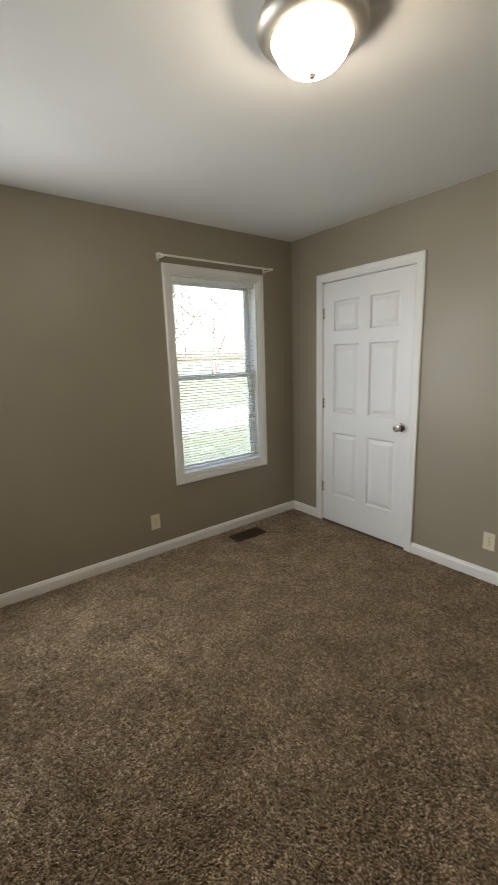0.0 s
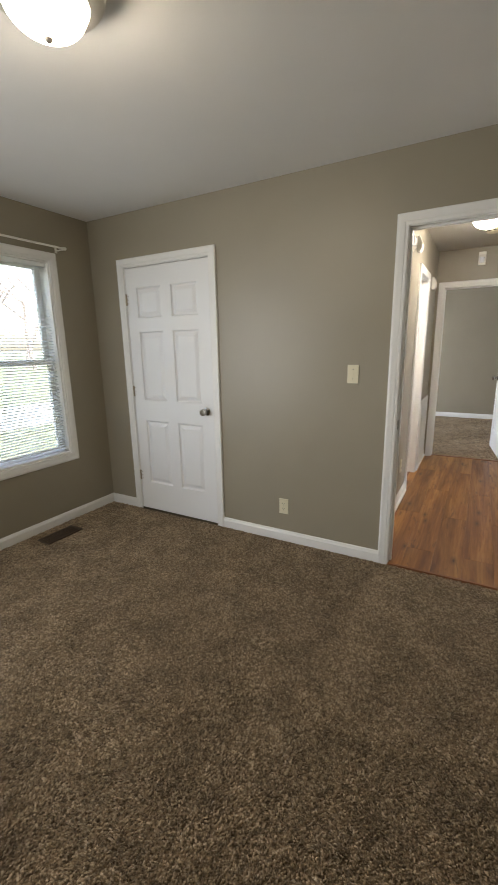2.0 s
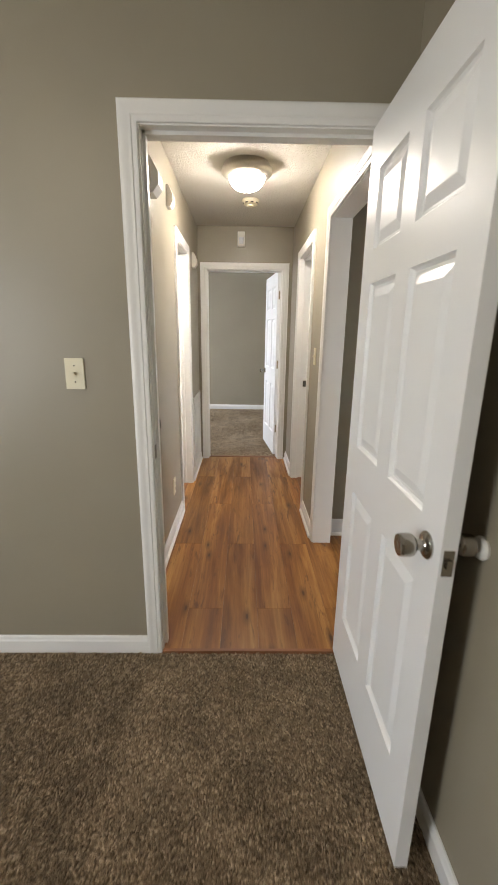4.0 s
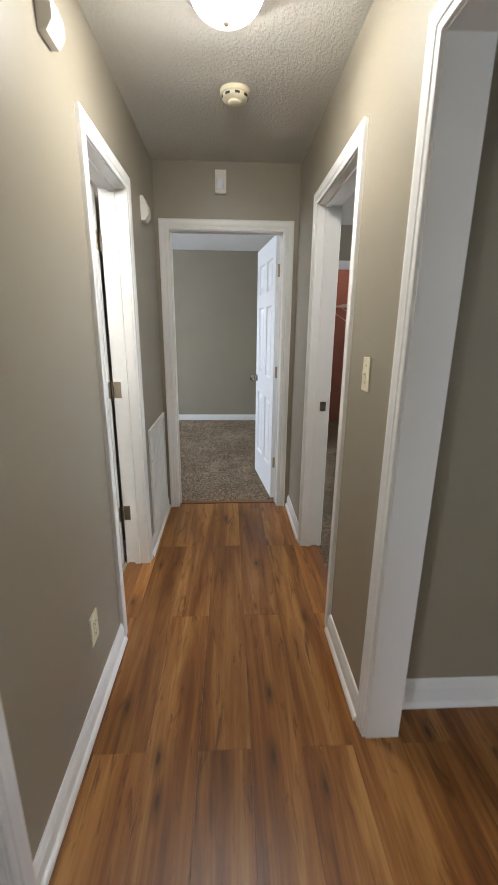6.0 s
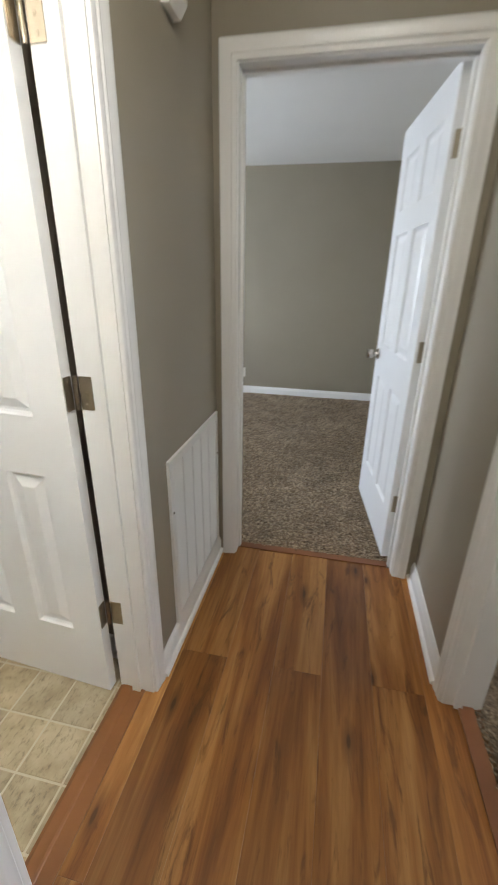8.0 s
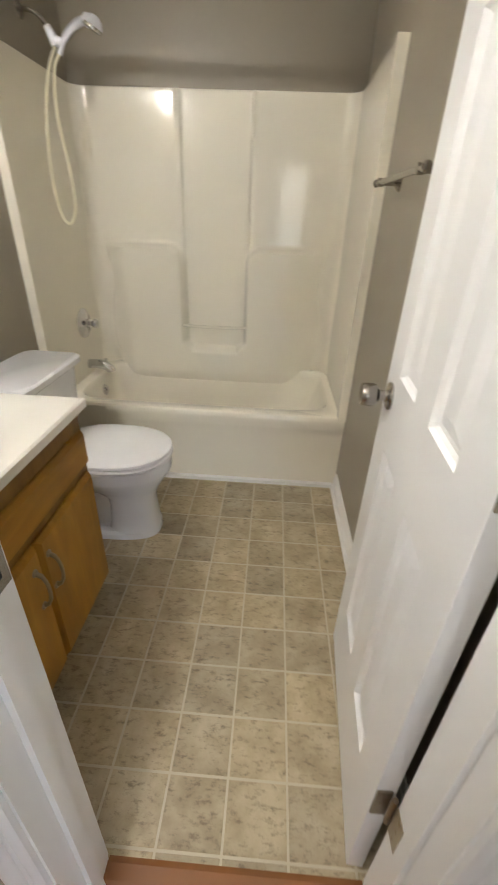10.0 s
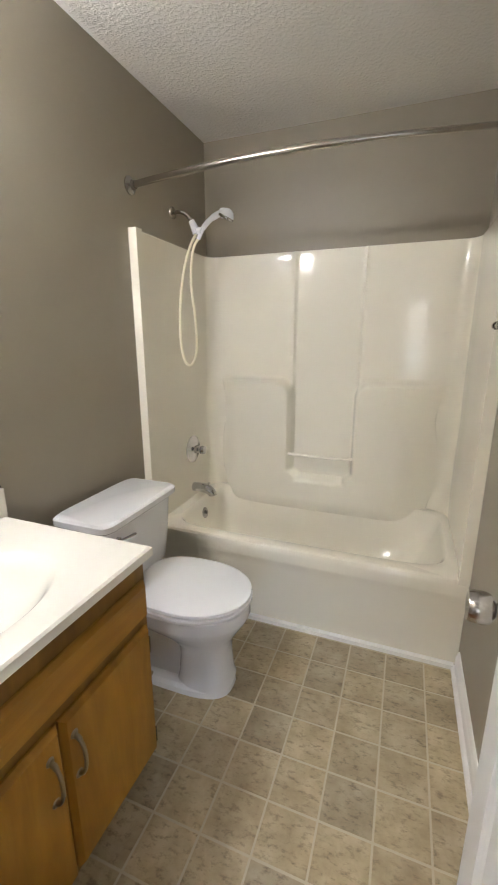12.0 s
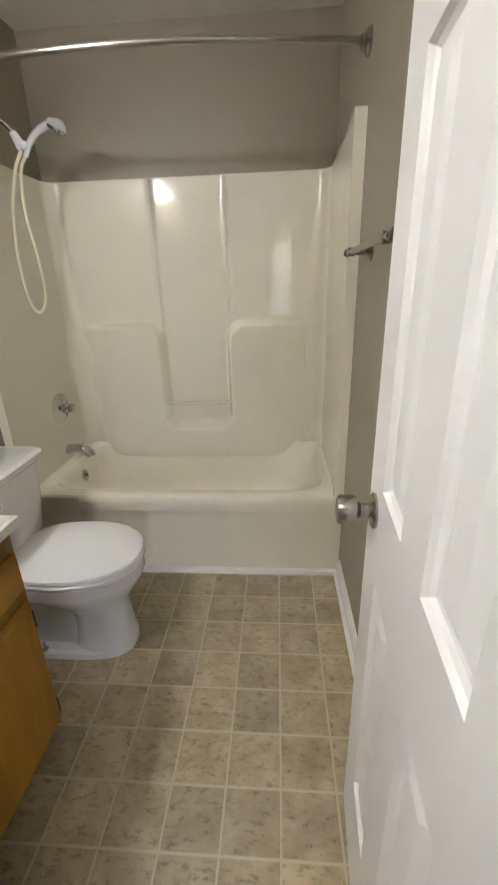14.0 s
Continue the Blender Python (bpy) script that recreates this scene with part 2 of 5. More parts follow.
TUFT = carpet_material("carpet_pile", (0.178, 0.127, 0.079), (0.288, 0.219, 0.146), (0.43, 0.342, 0.242), True)
PLANK = laminate("hickory_laminate")
OAKZ, OAKY, OAKF = oak("honey_oak_upright", 2), oak("honey_oak_level", 1), oak("red_brown_oak_frame", 2, 0.6)
TILE = vinyl_tile("stone_look_vinyl")
LAWN = paint("lawn_grass", (0.07, 0.085, 0.042), 0.95, grain=30, grain_depth=0.02, mottle=0.35)
BARK = paint("grey_bark", (0.2, 0.175, 0.16), 0.9, grain=30, grain_depth=0.01, mottle=0.2)
DRIVE = paint("concrete_drive", (0.2, 0.197, 0.188), 0.9, grain=60, grain_depth=0.002, mottle=0.12)


# ---- building helpers ----
def part(name, bm, material, parent=None, label="", bevel=0.0, smooth=False, seg=2):
    """Links a bmesh as one mesh object, under a thing or a part."""
    if bevel:
        es = [e for e in bm.edges if len(e.link_faces) == 2 and e.calc_face_angle(0) > 0.6]
        bmesh.ops.bevel(bm, geom=es, offset=bevel, segments=seg, affect="EDGES", profile=0.6, clamp_overlap=True)
    bmesh.ops.recalc_face_normals(bm, faces=bm.faces)
    me = bpy.data.meshes.new(name)
    bm.to_mesh(me)
    bm.free()
    me.materials.append(material)
    if smooth:
        me.shade_smooth()
        me.set_sharp_from_angle(angle=radians(38))
    ob = new(name, me)
    if parent is not None:
        ob.parent = parent
    if label:
        ob["label"] = label
    return ob


def empty(name, m=None, **tags):
    ob = new(name)
    ob.empty_display_size = 0.1
    if m is not None:
        ob.matrix_world = m
    return tagged(ob, **tags)


def box(bm, x0, x1, y0, y1, z0, z1):
    v = [bm.verts.new(p) for p in ((x0, y0, z0), (x1, y0, z0), (x1, y1, z0), (x0, y1, z0), (x0, y0, z1), (x1, y0, z1), (x1, y1, z1), (x0, y1, z1))]
    for q in ((0, 3, 2, 1), (4, 5, 6, 7), (0, 1, 5, 4), (1, 2, 6, 5), (2, 3, 7, 6), (3, 0, 4, 7)):
        bm.faces.new([v[i] for i in q])
    return v


def boxes(*some):
    bm = bmesh.new()
    for b in some:
        box(bm, *b)
    return bm


def skin(bm, rings, closed=True, cap=True):
    """Joins rings of points (equal counts) with quads, and caps the ends."""
    made = [[bm.verts.new(p) for p in r] for r in rings]
    n = len(rings[0])
    for a, b in zip(made, made[1:]):
        for i in range(n if closed else n - 1):
            bm.faces.new((a[i], a[(i + 1) % n], b[(i + 1) % n], b[i]))
    if cap and closed:
        bm.faces.new(made[0][::-1])
        bm.faces.new(made[-1])
    return made


def lathe(bm, profile, m=None, n=24):
    """Turns (radius, height) pairs about z, then lays them by the pose m."""
    m = m or Matrix()
    rings = [[m @ Vector((max(r, 1e-4) * math.cos(2 * math.pi * i / n), max(r, 1e-4) * math.sin(2 * math.pi * i / n), h)) for i in range(n)] for r, h in profile]
    skin(bm, rings)
    return bm


def smooth_path(pts, steps=8):
    """A Catmull-Rom line through the points."""
    p = [Vector(q) for q in pts]
    p = [2 * p[0] - p[1]] + p + [2 * p[-1] - p[-2]]
    out = []
    for a, b, c, d in zip(p, p[1:], p[2:], p[3:]):
        for i in range(steps):
            t = i / steps
            out.append(0.5 * (2 * b + (c - a) * t + (2 * a - 5 * b + 4 * c - d) * t * t + (3 * b - a - 3 * c + d) * t**3))
    return out + [p[-2]]


def tube(bm, pts, radius, n=10):
    """A round tube along points; radius is a number or one for each point."""
    pts = [Vector(p) for p in pts]
    rings, side = [], None
    for i, p in enumerate(pts):
        d = (pts[min(i + 1, len(pts) - 1)] - pts[max(i - 1, 0)]).normalized()
        if side is None:
            side = d.orthogonal().normalized()
        side = (side - d * side.dot(d)).normalized()
        up = d.cross(side)
        r = radius[i] if isinstance(radius, (list, tuple)) else radius
        rings.append([p + r * (math.cos(2 * math.pi * k / n) * side + math.sin(2 * math.pi * k / n) * up) for k in range(n)])
    skin(bm, rings)
    return bm


def oval(cx, cy, z, rx, ry, n=32, power=2.0, back=None):
    """A level ring: a superellipse; back squares off its -x half."""
    out = []
    for i in range(n):
        a = 2 * math.pi * i / n
        c, s = math.cos(a), math.sin(a)
        pw = back if back and c < 0 else power
        out.append(Vector((cx + rx * math.copysign(abs(c) ** (2 / pw), c), cy + ry * math.copysign(abs(s) ** (2 / pw), s), z)))
    return out


def prism(bm, outline, lo, hi, place):
    """Extrudes a 2D outline between lo and hi; place(u, v, w) gives the point."""
    a = [bm.verts.new(place(u, v, lo)) for u, v in outline]
    b = [bm.verts.new(place(u, v, hi)) for u, v in outline]
    n = len(outline)
    for i in range(n):
        bm.faces.new((a[i], a[(i + 1) % n], b[(i + 1) % n], b[i]))
    bm.faces.new(a[::-1])
    bm.faces.new(b)
    return bm


def arc(cx, cy, r, a0, a1, n=8):
    return [(cx + r * math.cos(radians(a0 + (a1 - a0) * i / n)), cy + r * math.sin(radians(a0 + (a1 - a0) * i / n))) for i in range(n + 1)]


def wall(name, axis, c0, c1, a0, a1, openings=(), material=None, z1=2.47, label=""):
    """A wall between c0 and c1 on the axis across it, from a0 to a1 along it, with openings (a0, a1, z0, z1) right through."""
    bm = bmesh.new()

    def put(s0, s1, z0, z2):
        if s1 - s0 > 1e-4 and z2 - z0 > 1e-4:
            box(bm, *((c0, c1, s0, s1) if axis == "x" else (s0, s1, c0, c1)), z0, z2)

    at = a0
    for o0, o1, oz0, oz1 in sorted(openings):
        put(at, o0, 0, z1)
        put(o0, o1, 0, oz0)
        put(o0, o1, oz1, z1)
        at = o1
    put(at, a1, 0, z1)
    bmesh.ops.remove_doubles(bm, verts=bm.verts, dist=1e-5)
    return tagged(part(name, bm, material or WALL), label=label or "taupe painted drywall wall", category="wall", kind="structure")


# ---- plan ----
H = 2.44
Z_ROOM = -0.012
X_ROOM0, X_EAST, X_HALL0 = -0.75, 2.765, 2.88
Y_SOUTH, Y_NORTH = -0.605, 2.84
Y_HN, Y_BATH0, Y_HS, Y_RIGHT = 0.43, 0.545, -0.55, -0.665
X_END, X_BED0, X_BED1 = 5.725, 5.84, 8.92
X_BW, X_BE = 3.515, 5.02
CD = (1.626, 2.476)
HD = (-0.532, 0.308)
LD = (2.935, 3.322)
BD = (4.312, 4.912)
ED = (-0.464, 0.350)
RD = (4.340, 5.090)
OP = (2.935, 3.768)
KD = (-1.705, -0.98)
HEAD, HEAD_ROOM = 2.045, 2.058
WIN = (1.563, 2.36, 0.565, 2.075)
# Unseen opening, added to go with the bedroom's fill lamp.
WIN_ADDED = (-0.618, 0.179, 0.565, 2.075)
BWIN = (6.3, 8.2, 0.6, 2.1)
LWIN = (1.8, 2.6, 0.7, 2.05)
RWIN = (4.6, 6.9, 0.6, 2.1)

wall("wall_north", "y", Y_NORTH, 2.99, X_ROOM0 - 0.115, 9.035, (WIN_ADDED, WIN, BWIN))
wall("wall_room_west", "x", X_ROOM0 - 0.115, X_ROOM0, Y_SOUTH - 0.115, Y_NORTH)
wall("wall_room_south", "y", Y_SOUTH - 0.115, Y_SOUTH, X_ROOM0, X_HALL0)
wall("wall_room_east", "x", X_EAST, X_HALL0, Y_SOUTH, Y_NORTH, ((*CD, 0, HEAD_ROOM), (*HD, 0, HEAD_ROOM)))
wall("wall_hall_north", "y", Y_HN, Y_BATH0, X_HALL0, X_END, ((*LD, 0, HEAD), (*BD, 0, HEAD)))
wall("wall_hall_south", "y", Y_RIGHT, Y_HS, X_HALL0, X_END, ((*OP, 0, HEAD), (*RD, 0, HEAD)))
wall("wall_hall_end", "x", X_END, X_BED0, -0.72, Y_NORTH, ((*ED, 0, HEAD),))
wall("wall_bath_west", "x", 3.40, X_BW, Y_BATH0, Y_NORTH)
wall("wall_bath_east", "x", X_BE, X_BE + 0.115, Y_BATH0, Y_NORTH)
wall("wall_bedroom_east", "x", X_BED1, 9.035, -3.8, Y_NORTH)
wall("wall_bedroom_south", "y", -0.72, Y_SOUTH, X_BED0, X_BED1)
wall("wall_closet_front", "x", 7.33, 7.445, -3.8, -0.72, ((*KD, 0, HEAD),))
wall("wall_closet_side", "y", -2.0, -1.88, 7.445, X_BED1, material=PINK, label="salmon pink painted closet wall")
wall("wall_closet_back", "x", X_BED1 - 0.02, X_BED1 - 0.002, -1.88, -0.72, material=PINK, label="salmon pink painted closet wall")
wall("wall_living_east", "x", 3.885, 4.0, -3.8, Y_RIGHT)
wall("wall_living_west", "x", 0.5, 0.615, -3.8, Y_SOUTH - 0.115)
wall("wall_south", "y", -3.95, -3.8, 0.5, 9.035, (LWIN, RWIN))


def ceiling(name, x0, x1, y0, y1, material, label):
    tagged(part(name, boxes((x0, x1, y0, y1, H, H + 0.029)), material), label=label, category="ceiling", kind="structure")


ceiling("ceiling_room", X_ROOM0, X_EAST, Y_SOUTH, Y_NORTH, CEIL, "smooth white painted bedroom ceiling")
ceiling("ceiling_closet", X_HALL0, 3.40, Y_BATH0, Y_NORTH, CEIL, "white closet ceiling")
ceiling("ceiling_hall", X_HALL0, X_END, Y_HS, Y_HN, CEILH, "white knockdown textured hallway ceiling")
ceiling("ceiling_bath", X_BW, X_BE, Y_BATH0, Y_NORTH, CEILT, "white textured bathroom ceiling")
ceiling("ceiling_bedroom", X_BED0, X_BED1, Y_SOUTH, Y_NORTH, CEIL, "white painted bedroom ceiling")
ceiling("ceiling_right", 4.0, 7.33, -3.8, Y_RIGHT - 0.055, CEILT, "white textured bedroom ceiling")
ceiling("ceiling_right_edge", 4.0, X_END, Y_RIGHT - 0.055, Y_RIGHT, CEILT, "white textured bedroom ceiling")
ceiling("ceiling_walk_in", 7.445, X_BED1 - 0.02, -1.88, -0.72, CEIL, "white closet ceiling")
ceiling("ceiling_living", 0.615, 3.885, -3.8, Y_SOUTH - 0.115, CEILT, "white textured living room ceiling")
ceiling("ceiling_living_edge", X_HALL0, 3.885, Y_SOUTH - 0.115, Y_RIGHT, CEILT, "white textured living room ceiling")
tagged(part("roof", boxes((X_ROOM0 - 0.6, 9.6, -4.5, 3.5, 2.471, 2.60)), OUTER), label="flat closing roof over the house", category="roof", kind="structure")
tagged(part("floor_slab", boxes((X_ROOM0 - 0.115, 9.035, -3.95, 2.99, -0.30, -0.021)), SUBF), label="plywood subfloor under all rooms", category="floor", kind="structure")


def carpet(name, x0, x1, y0, y1, label, top=0.0):
    return tagged(part(name, boxes((x0, x1, y0, y1, -0.02, top)), CARPET), label=label, category="carpet", kind="structure")


carpet_room = carpet("carpet_room", X_ROOM0, 2.752, Y_SOUTH, Y_NORTH, "brown speckled cut pile bedroom carpet", Z_ROOM)
carpet_bedroom = carpet("carpet_bedroom", 5.80, X_BED1, Y_SOUTH, Y_NORTH, "brown speckled cut pile bedroom carpet")
carpet_right = carpet("carpet_right_room", 4.0, 7.40, -3.8, -0.64, "brown speckled cut pile bedroom carpet")
carpet("carpet_closet", 7.40, X_BED1 - 0.02, -1.88, -0.72, "brown carpet on the closet floor")
carpet("carpet_linen", X_HALL0, 3.40, Y_BATH0, Y_NORTH, "brown carpet on the closet floor")


# ---- trim ----
def base_run(p, q, side, h=0.083, low=0.0, shoe=False):
    """A moulded baseboard from p to q against a wall; side is the way it faces; shoe: with a rounded strip at its foot."""
    p, q, s = Vector((*p, 0)), Vector((*q, 0)), Vector((*side, 0))
    foot = [(0.027, low), (0.0268, low + 0.007), (0.0245, low + 0.013), (0.020, low + 0.0175), (0.014, low + 0.0195)] if shoe else [(0.014, low)]
    prof = [(0, low), *foot, (0.014, h * 0.68), (0.0105, h * 0.78), (0.008, h * 0.93), (0.004, h), (0, h)]
    bm = bmesh.new()
    skin(bm, [[e + s * d + Vector((0, 0, z)) for d, z in prof] for e in (p, q)])
    return tagged(part("baseboard", bm, TRIM), label="white painted wooden baseboard", category="baseboard", kind="structure")


CAS = 0.051
for p, q, side in (
    ((X_ROOM0, Y_NORTH), (X_EAST, Y_NORTH), (0, -1)),
    ((X_EAST, CD[1] + CAS), (X_EAST, Y_NORTH - 0.014), (-1, 0)),
    ((X_EAST, HD[1] + CAS), (X_EAST, CD[0] - CAS), (-1, 0)),
    ((X_ROOM0, Y_SOUTH), (X_EAST, Y_SOUTH), (0, 1)),
    ((X_ROOM0, Y_SOUTH + 0.014), (X_ROOM0, Y_NORTH - 0.014), (1, 0)),
    ((LD[1] + CAS, Y_HN), (BD[0] - CAS, Y_HN), (0, -1)),
    ((BD[1] + CAS, Y_HN), (X_END, Y_HN), (0, -1)),
    ((OP[1] + CAS, Y_HS), (RD[0] - CAS, Y_HS), (0, 1)),
    ((RD[1] + CAS, Y_HS), (X_END, Y_HS), (0, 1)),
    ((X_BED1, Y_SOUTH), (X_BED1, Y_NORTH), (-1, 0)),
    ((X_BED0, Y_SOUTH), (X_BED1, Y_SOUTH), (0, 1)),
    ((3.885, -3.8), (3.885, Y_RIGHT), (-1, 0)),
    ((7.33, -3.8), (7.33, KD[0] - CAS), (-1, 0)),
    ((7.445, -1.88), (X_BED1 - 0.02, -1.88), (0, 1)),
    ((X_BE, Y_BATH0), (X_BE, 2.075), (-1, 0)),
    ((X_BW, 1.30), (X_BW, 2.07), (1, 0)),
):
    base_run(p, q, side, 0.118 if p[0] == 3.885 else 0.072 if p[0] < 2.8 else 0.09, Z_ROOM if p[0] < 2.8 else 0.0, 2.8 < p[0] < 5.73)

CAS = 0.062
PROFILE = [(0.0, 0.0), (0.0, 0.010), (0.004, 0.013), (0.016, 0.013), (0.02, 0.0165), (0.03, 0.0145), (0.04, 0.0175), (0.05, 0.0195), (0.058, 0.0185), (CAS, 0.015), (CAS, 0.0)]


def casing(parent, axis, face, out, a0, a1, z0, z1, closed=False, name="casing"):
    """Moulded casing mitred round an opening on one face of a wall; closed: below it too."""
    bm = bmesh.new()
    r = 0.0 if closed else 0.011
    a0, a1, z1 = a0 + r, a1 - r, z1 - r
    corners = [(a0, z0, -1, -1), (a0, z1, -1, 1), (a1, z1, 1, 1), (a1, z0, 1, -1)]
    rings = []
    for a, z, sa, sz in corners:
        ring = []
        for u, d in PROFILE:
            b, c = a + sa * u, z + (sz * u if closed or sz > 0 else 0)
            ring.append((face + out * d, b, c) if axis == "x" else (b, face + out * d, c))
        rings.append(ring)
    if closed:
        rings.append(rings[0])
    skin(bm, rings, cap=not closed)
    bmesh.ops.remove_doubles(bm, verts=bm.verts, dist=1e-6)
    return part(name, bm, TRIM, parent, smooth=True)


def jamb(parent, axis, c0, c1, a0, a1, z1, stop=None):
    """Side and head jamb boards lining an opening, with a door stop strip at stop."""
    t = 0.016
    for name, b in (("jamb", (a0 + 0.0005, a0 + t, 0, z1 - 0.0005)), ("jamb", (a1 - t, a1 - 0.0005, 0, z1 - 0.0005)), ("head_jamb", (a0 + t, a1 - t, z1 - t, z1 - 0.0005))):
        bm = bmesh.new()
        s = [(c0 - 0.001, c1 + 0.001, *b)]
        if stop is not None:
            w = 0.011
            if name == "head_jamb":
                s.append((*stop, b[0], b[1], b[2] - w, b[2]))
            elif b[0] < (a0 + a1) / 2:
                s.append((*stop, b[1], b[1] + w, 0, z1 - t))
            else:
                s.append((*stop, b[0] - w, b[0], 0, z1 - t))
        for c, d, e, f, g, h in s:
            box(bm, *((c, d, e, f) if axis == "x" else (e, f, c, d)), g, h)
        part(name, bm, TRIM, parent, bevel=0.0015, seg=1)


def panel_mesh(w, h, x, z, thick):
    """One moulded panel, on both faces of a leaf, its lower corner at x, z."""
    bm = bmesh.new()
    steps = ((0.0, 0.0), (0.004, 0.0075), (0.010, 0.0125), (0.018, 0.0125), (0.044, 0.003), (0.047, 0.0025))
    for face in (0, 1):
        rings = []
        for inset, depth in steps:
            y = depth if face == 0 else thick - depth
            rings.append([(x + inset, y, z + inset), (x + w - inset, y, z + inset), (x + w - inset, y, z + h - inset), (x + inset, y, z + h - inset)])
        made = skin(bm, rings, cap=False)
        bm.faces.new(made[-1])
    return bm


def knob(parent, x, z, y, out, material):
    """Rose, neck and barrel knob standing out of a leaf's face."""
    m = pose(x, y, z, 90 if out < 0 else -90)
    bm = bmesh.new()
    lathe(bm, [(0.0, 0.0), (0.031, 0.0), (0.032, 0.004), (0.028, 0.008), (0.015, 0.010), (0.0125, 0.013), (0.0125, 0.026), (0.018, 0.029), (0.024, 0.034), (0.0265, 0.042), (0.0265, 0.060), (0.0245, 0.066), (0.018, 0.0675), (0.0, 0.0645)], m)
    return part("door_knob", bm, material, parent, "brushed nickel knob", smooth=True)


def door_leaf(parent, m, width, height=2.025, thick=0.035, knob_x=None, knob_faces=(1, -1)):
    """A six-panel leaf in its own frame: x along its width from the hinge, y through it, z up."""
    xs = ((0.108, width / 2 - 0.05), (width / 2 + 0.05, width - 0.108)) if width > 0.5 else ((0.09, width - 0.09),)
    zs = ((0.25, 0.81), (0.985, 1.545), (1.65, 1.885))
    bm = bmesh.new()
    ups = [0.0] + [v for pair in xs for v in pair] + [width]
    for a, b in zip(ups[::2], ups[1::2]):
        box(bm, a, b, 0, thick, 0, height)
    lev = [0.0] + [v for pair in zs for v in pair] + [height]
    for a, b in xs:
        for c, d in zip(lev[::2], lev[1::2]):
            box(bm, a, b, 0, thick, c, d)
    leaf = part("leaf", bm, DOORP, parent, "white moulded six-panel leaf")
    leaf.matrix_world = m
    for a, b in xs:
        for c, d in zs:
            part("panel", panel_mesh(b - a, d - c, a, c, thick), DOORP, leaf)
    if knob_x is None:
        knob_x = width - 0.062
    for f in knob_faces:
        knob(leaf, knob_x, 0.925, thick if f > 0 else 0.0, f, NICKEL)
    part("latch_plate", boxes((width - 0.0005, width + 0.0015, 0.006, 0.029, 0.885, 0.945), (width + 0.0015, width + 0.009, 0.012, 0.023, 0.905, 0.925)), NICKEL, leaf)
    return leaf


def hinge(parent, m, spread=0.028):
    """Two plates and a knuckle; in its own frame the knuckle stands along z at the origin."""
    bm = bmesh.new()
    box(bm, 0.002, spread + 0.004, -0.001, 0.0015, -0.044, 0.044)
    box(bm, -spread - 0.004, -0.002, -0.001, 0.0015, -0.044, 0.044)
    for k in range(5):
        lathe(bm, [(0.0058, -0.044 + k * 0.0178), (0.0058, -0.044 + k * 0.0178 + 0.0168)], pose(0, 0.003, 0), 10)
    for s in (-1, 1):
        for z in (-0.03, 0.0, 0.03):
            lathe(bm, [(0.0045, 0.0), (0.003, 0.001)], pose(s * 0.02, 0.0014 if s else 0, z, -90), 8)
    h = part("hinge", bm, BRONZE, parent, "tarnished steel butt hinge")
    h.matrix_world = m
    return h


def plates(parent, pin, a, b):
    """An opened hinge: a knuckle at pin and two plates with screws, a on the jamb and b on the leaf's edge."""
    x, y, z = pin
    bm = boxes((*a, z - 0.044, z + 0.044), (*b, z - 0.044, z + 0.044))
    for k in range(5):
        lathe(bm, [(0.0058, z - 0.044 + k * 0.0178), (0.0058, z - 0.044 + k * 0.0178 + 0.0168)], pose(x, y, 0), 10)
    h = part("hinge", bm, BRONZE, parent, "tarnished steel butt hinge")
    for p in (a, b):
        thin_x = p[1] - p[0] < p[3] - p[2]
        for dz in (-0.03, 0.0, 0.03):
            cx, cy = (p[0] + p[1]) / 2, (p[2] + p[3]) / 2
            m = pose(p[0], cy, z + dz, 0, -90, 0) if thin_x else pose(cx, p[2], z + dz, 90)
            part("screw", lathe(bmesh.new(), [(0.0, 0.0), (0.0045, 0.0), (0.003, 0.0008), (0.0, 0.0008)], m, 8), BRONZE, h)


# ---- doors ----
d = empty("door_1", label="closed white six-panel closet door with nickel knob", category="door", kind="structure")
casing(d, "x", X_EAST, -1, *CD, Z_ROOM, HEAD_ROOM)
jamb(d, "x", X_EAST, X_HALL0, *CD, HEAD_ROOM, (2.803, 2.83))
door_leaf(d, pose(X_EAST + 0.001, CD[1] - 0.019, 0.002, 0, 0, -90), CD[1] - CD[0] - 0.038, 2.035, knob_faces=(-1,))
for z in (0.31, 1.06, 1.80):
    hinge(d, pose(X_EAST - 0.002, CD[1] - 0.0175, z, 0, 0, 90), 0.004)

d = empty("door_2", label="open white six-panel bedroom door with nickel knob", category="door", kind="structure")
casing(d, "x", X_EAST, -1, *HD, Z_ROOM, HEAD_ROOM)
casing(d, "x", X_HALL0, 1, *HD, 0, HEAD_ROOM)
jamb(d, "x", X_EAST, X_HALL0, *HD, HEAD_ROOM, (2.803, 2.83))
door_leaf(d, pose(X_EAST - 0.008, HD[0] + 0.057, 0.008, 0, 0, 180), 0.785, 2.03)
for z in (0.31, 1.06, 1.80):
    hinge(d, pose(X_EAST - 0.004, HD[0] + 0.016, z, 0, 0, 45))
part("strike_plate", boxes((2.772, 2.798, HD[1] - 0.0175, HD[1] - 0.0155, 0.90, 0.955)), NICKEL, d, "nickel strike plate")

d = empty("door_3", label="closed white narrow linen closet door", category="door", kind="structure")
casing(d, "y", Y_HN, -1, *LD, 0, HEAD)
jamb(d, "y", Y_HN, Y_BATH0, *LD, HEAD, (0.468, 0.49))
door_leaf(d, pose(LD[0] + 0.019, Y_HN + 0.001, 0.012), LD[1] - LD[0] - 0.038, 2.012, knob_faces=(-1,))

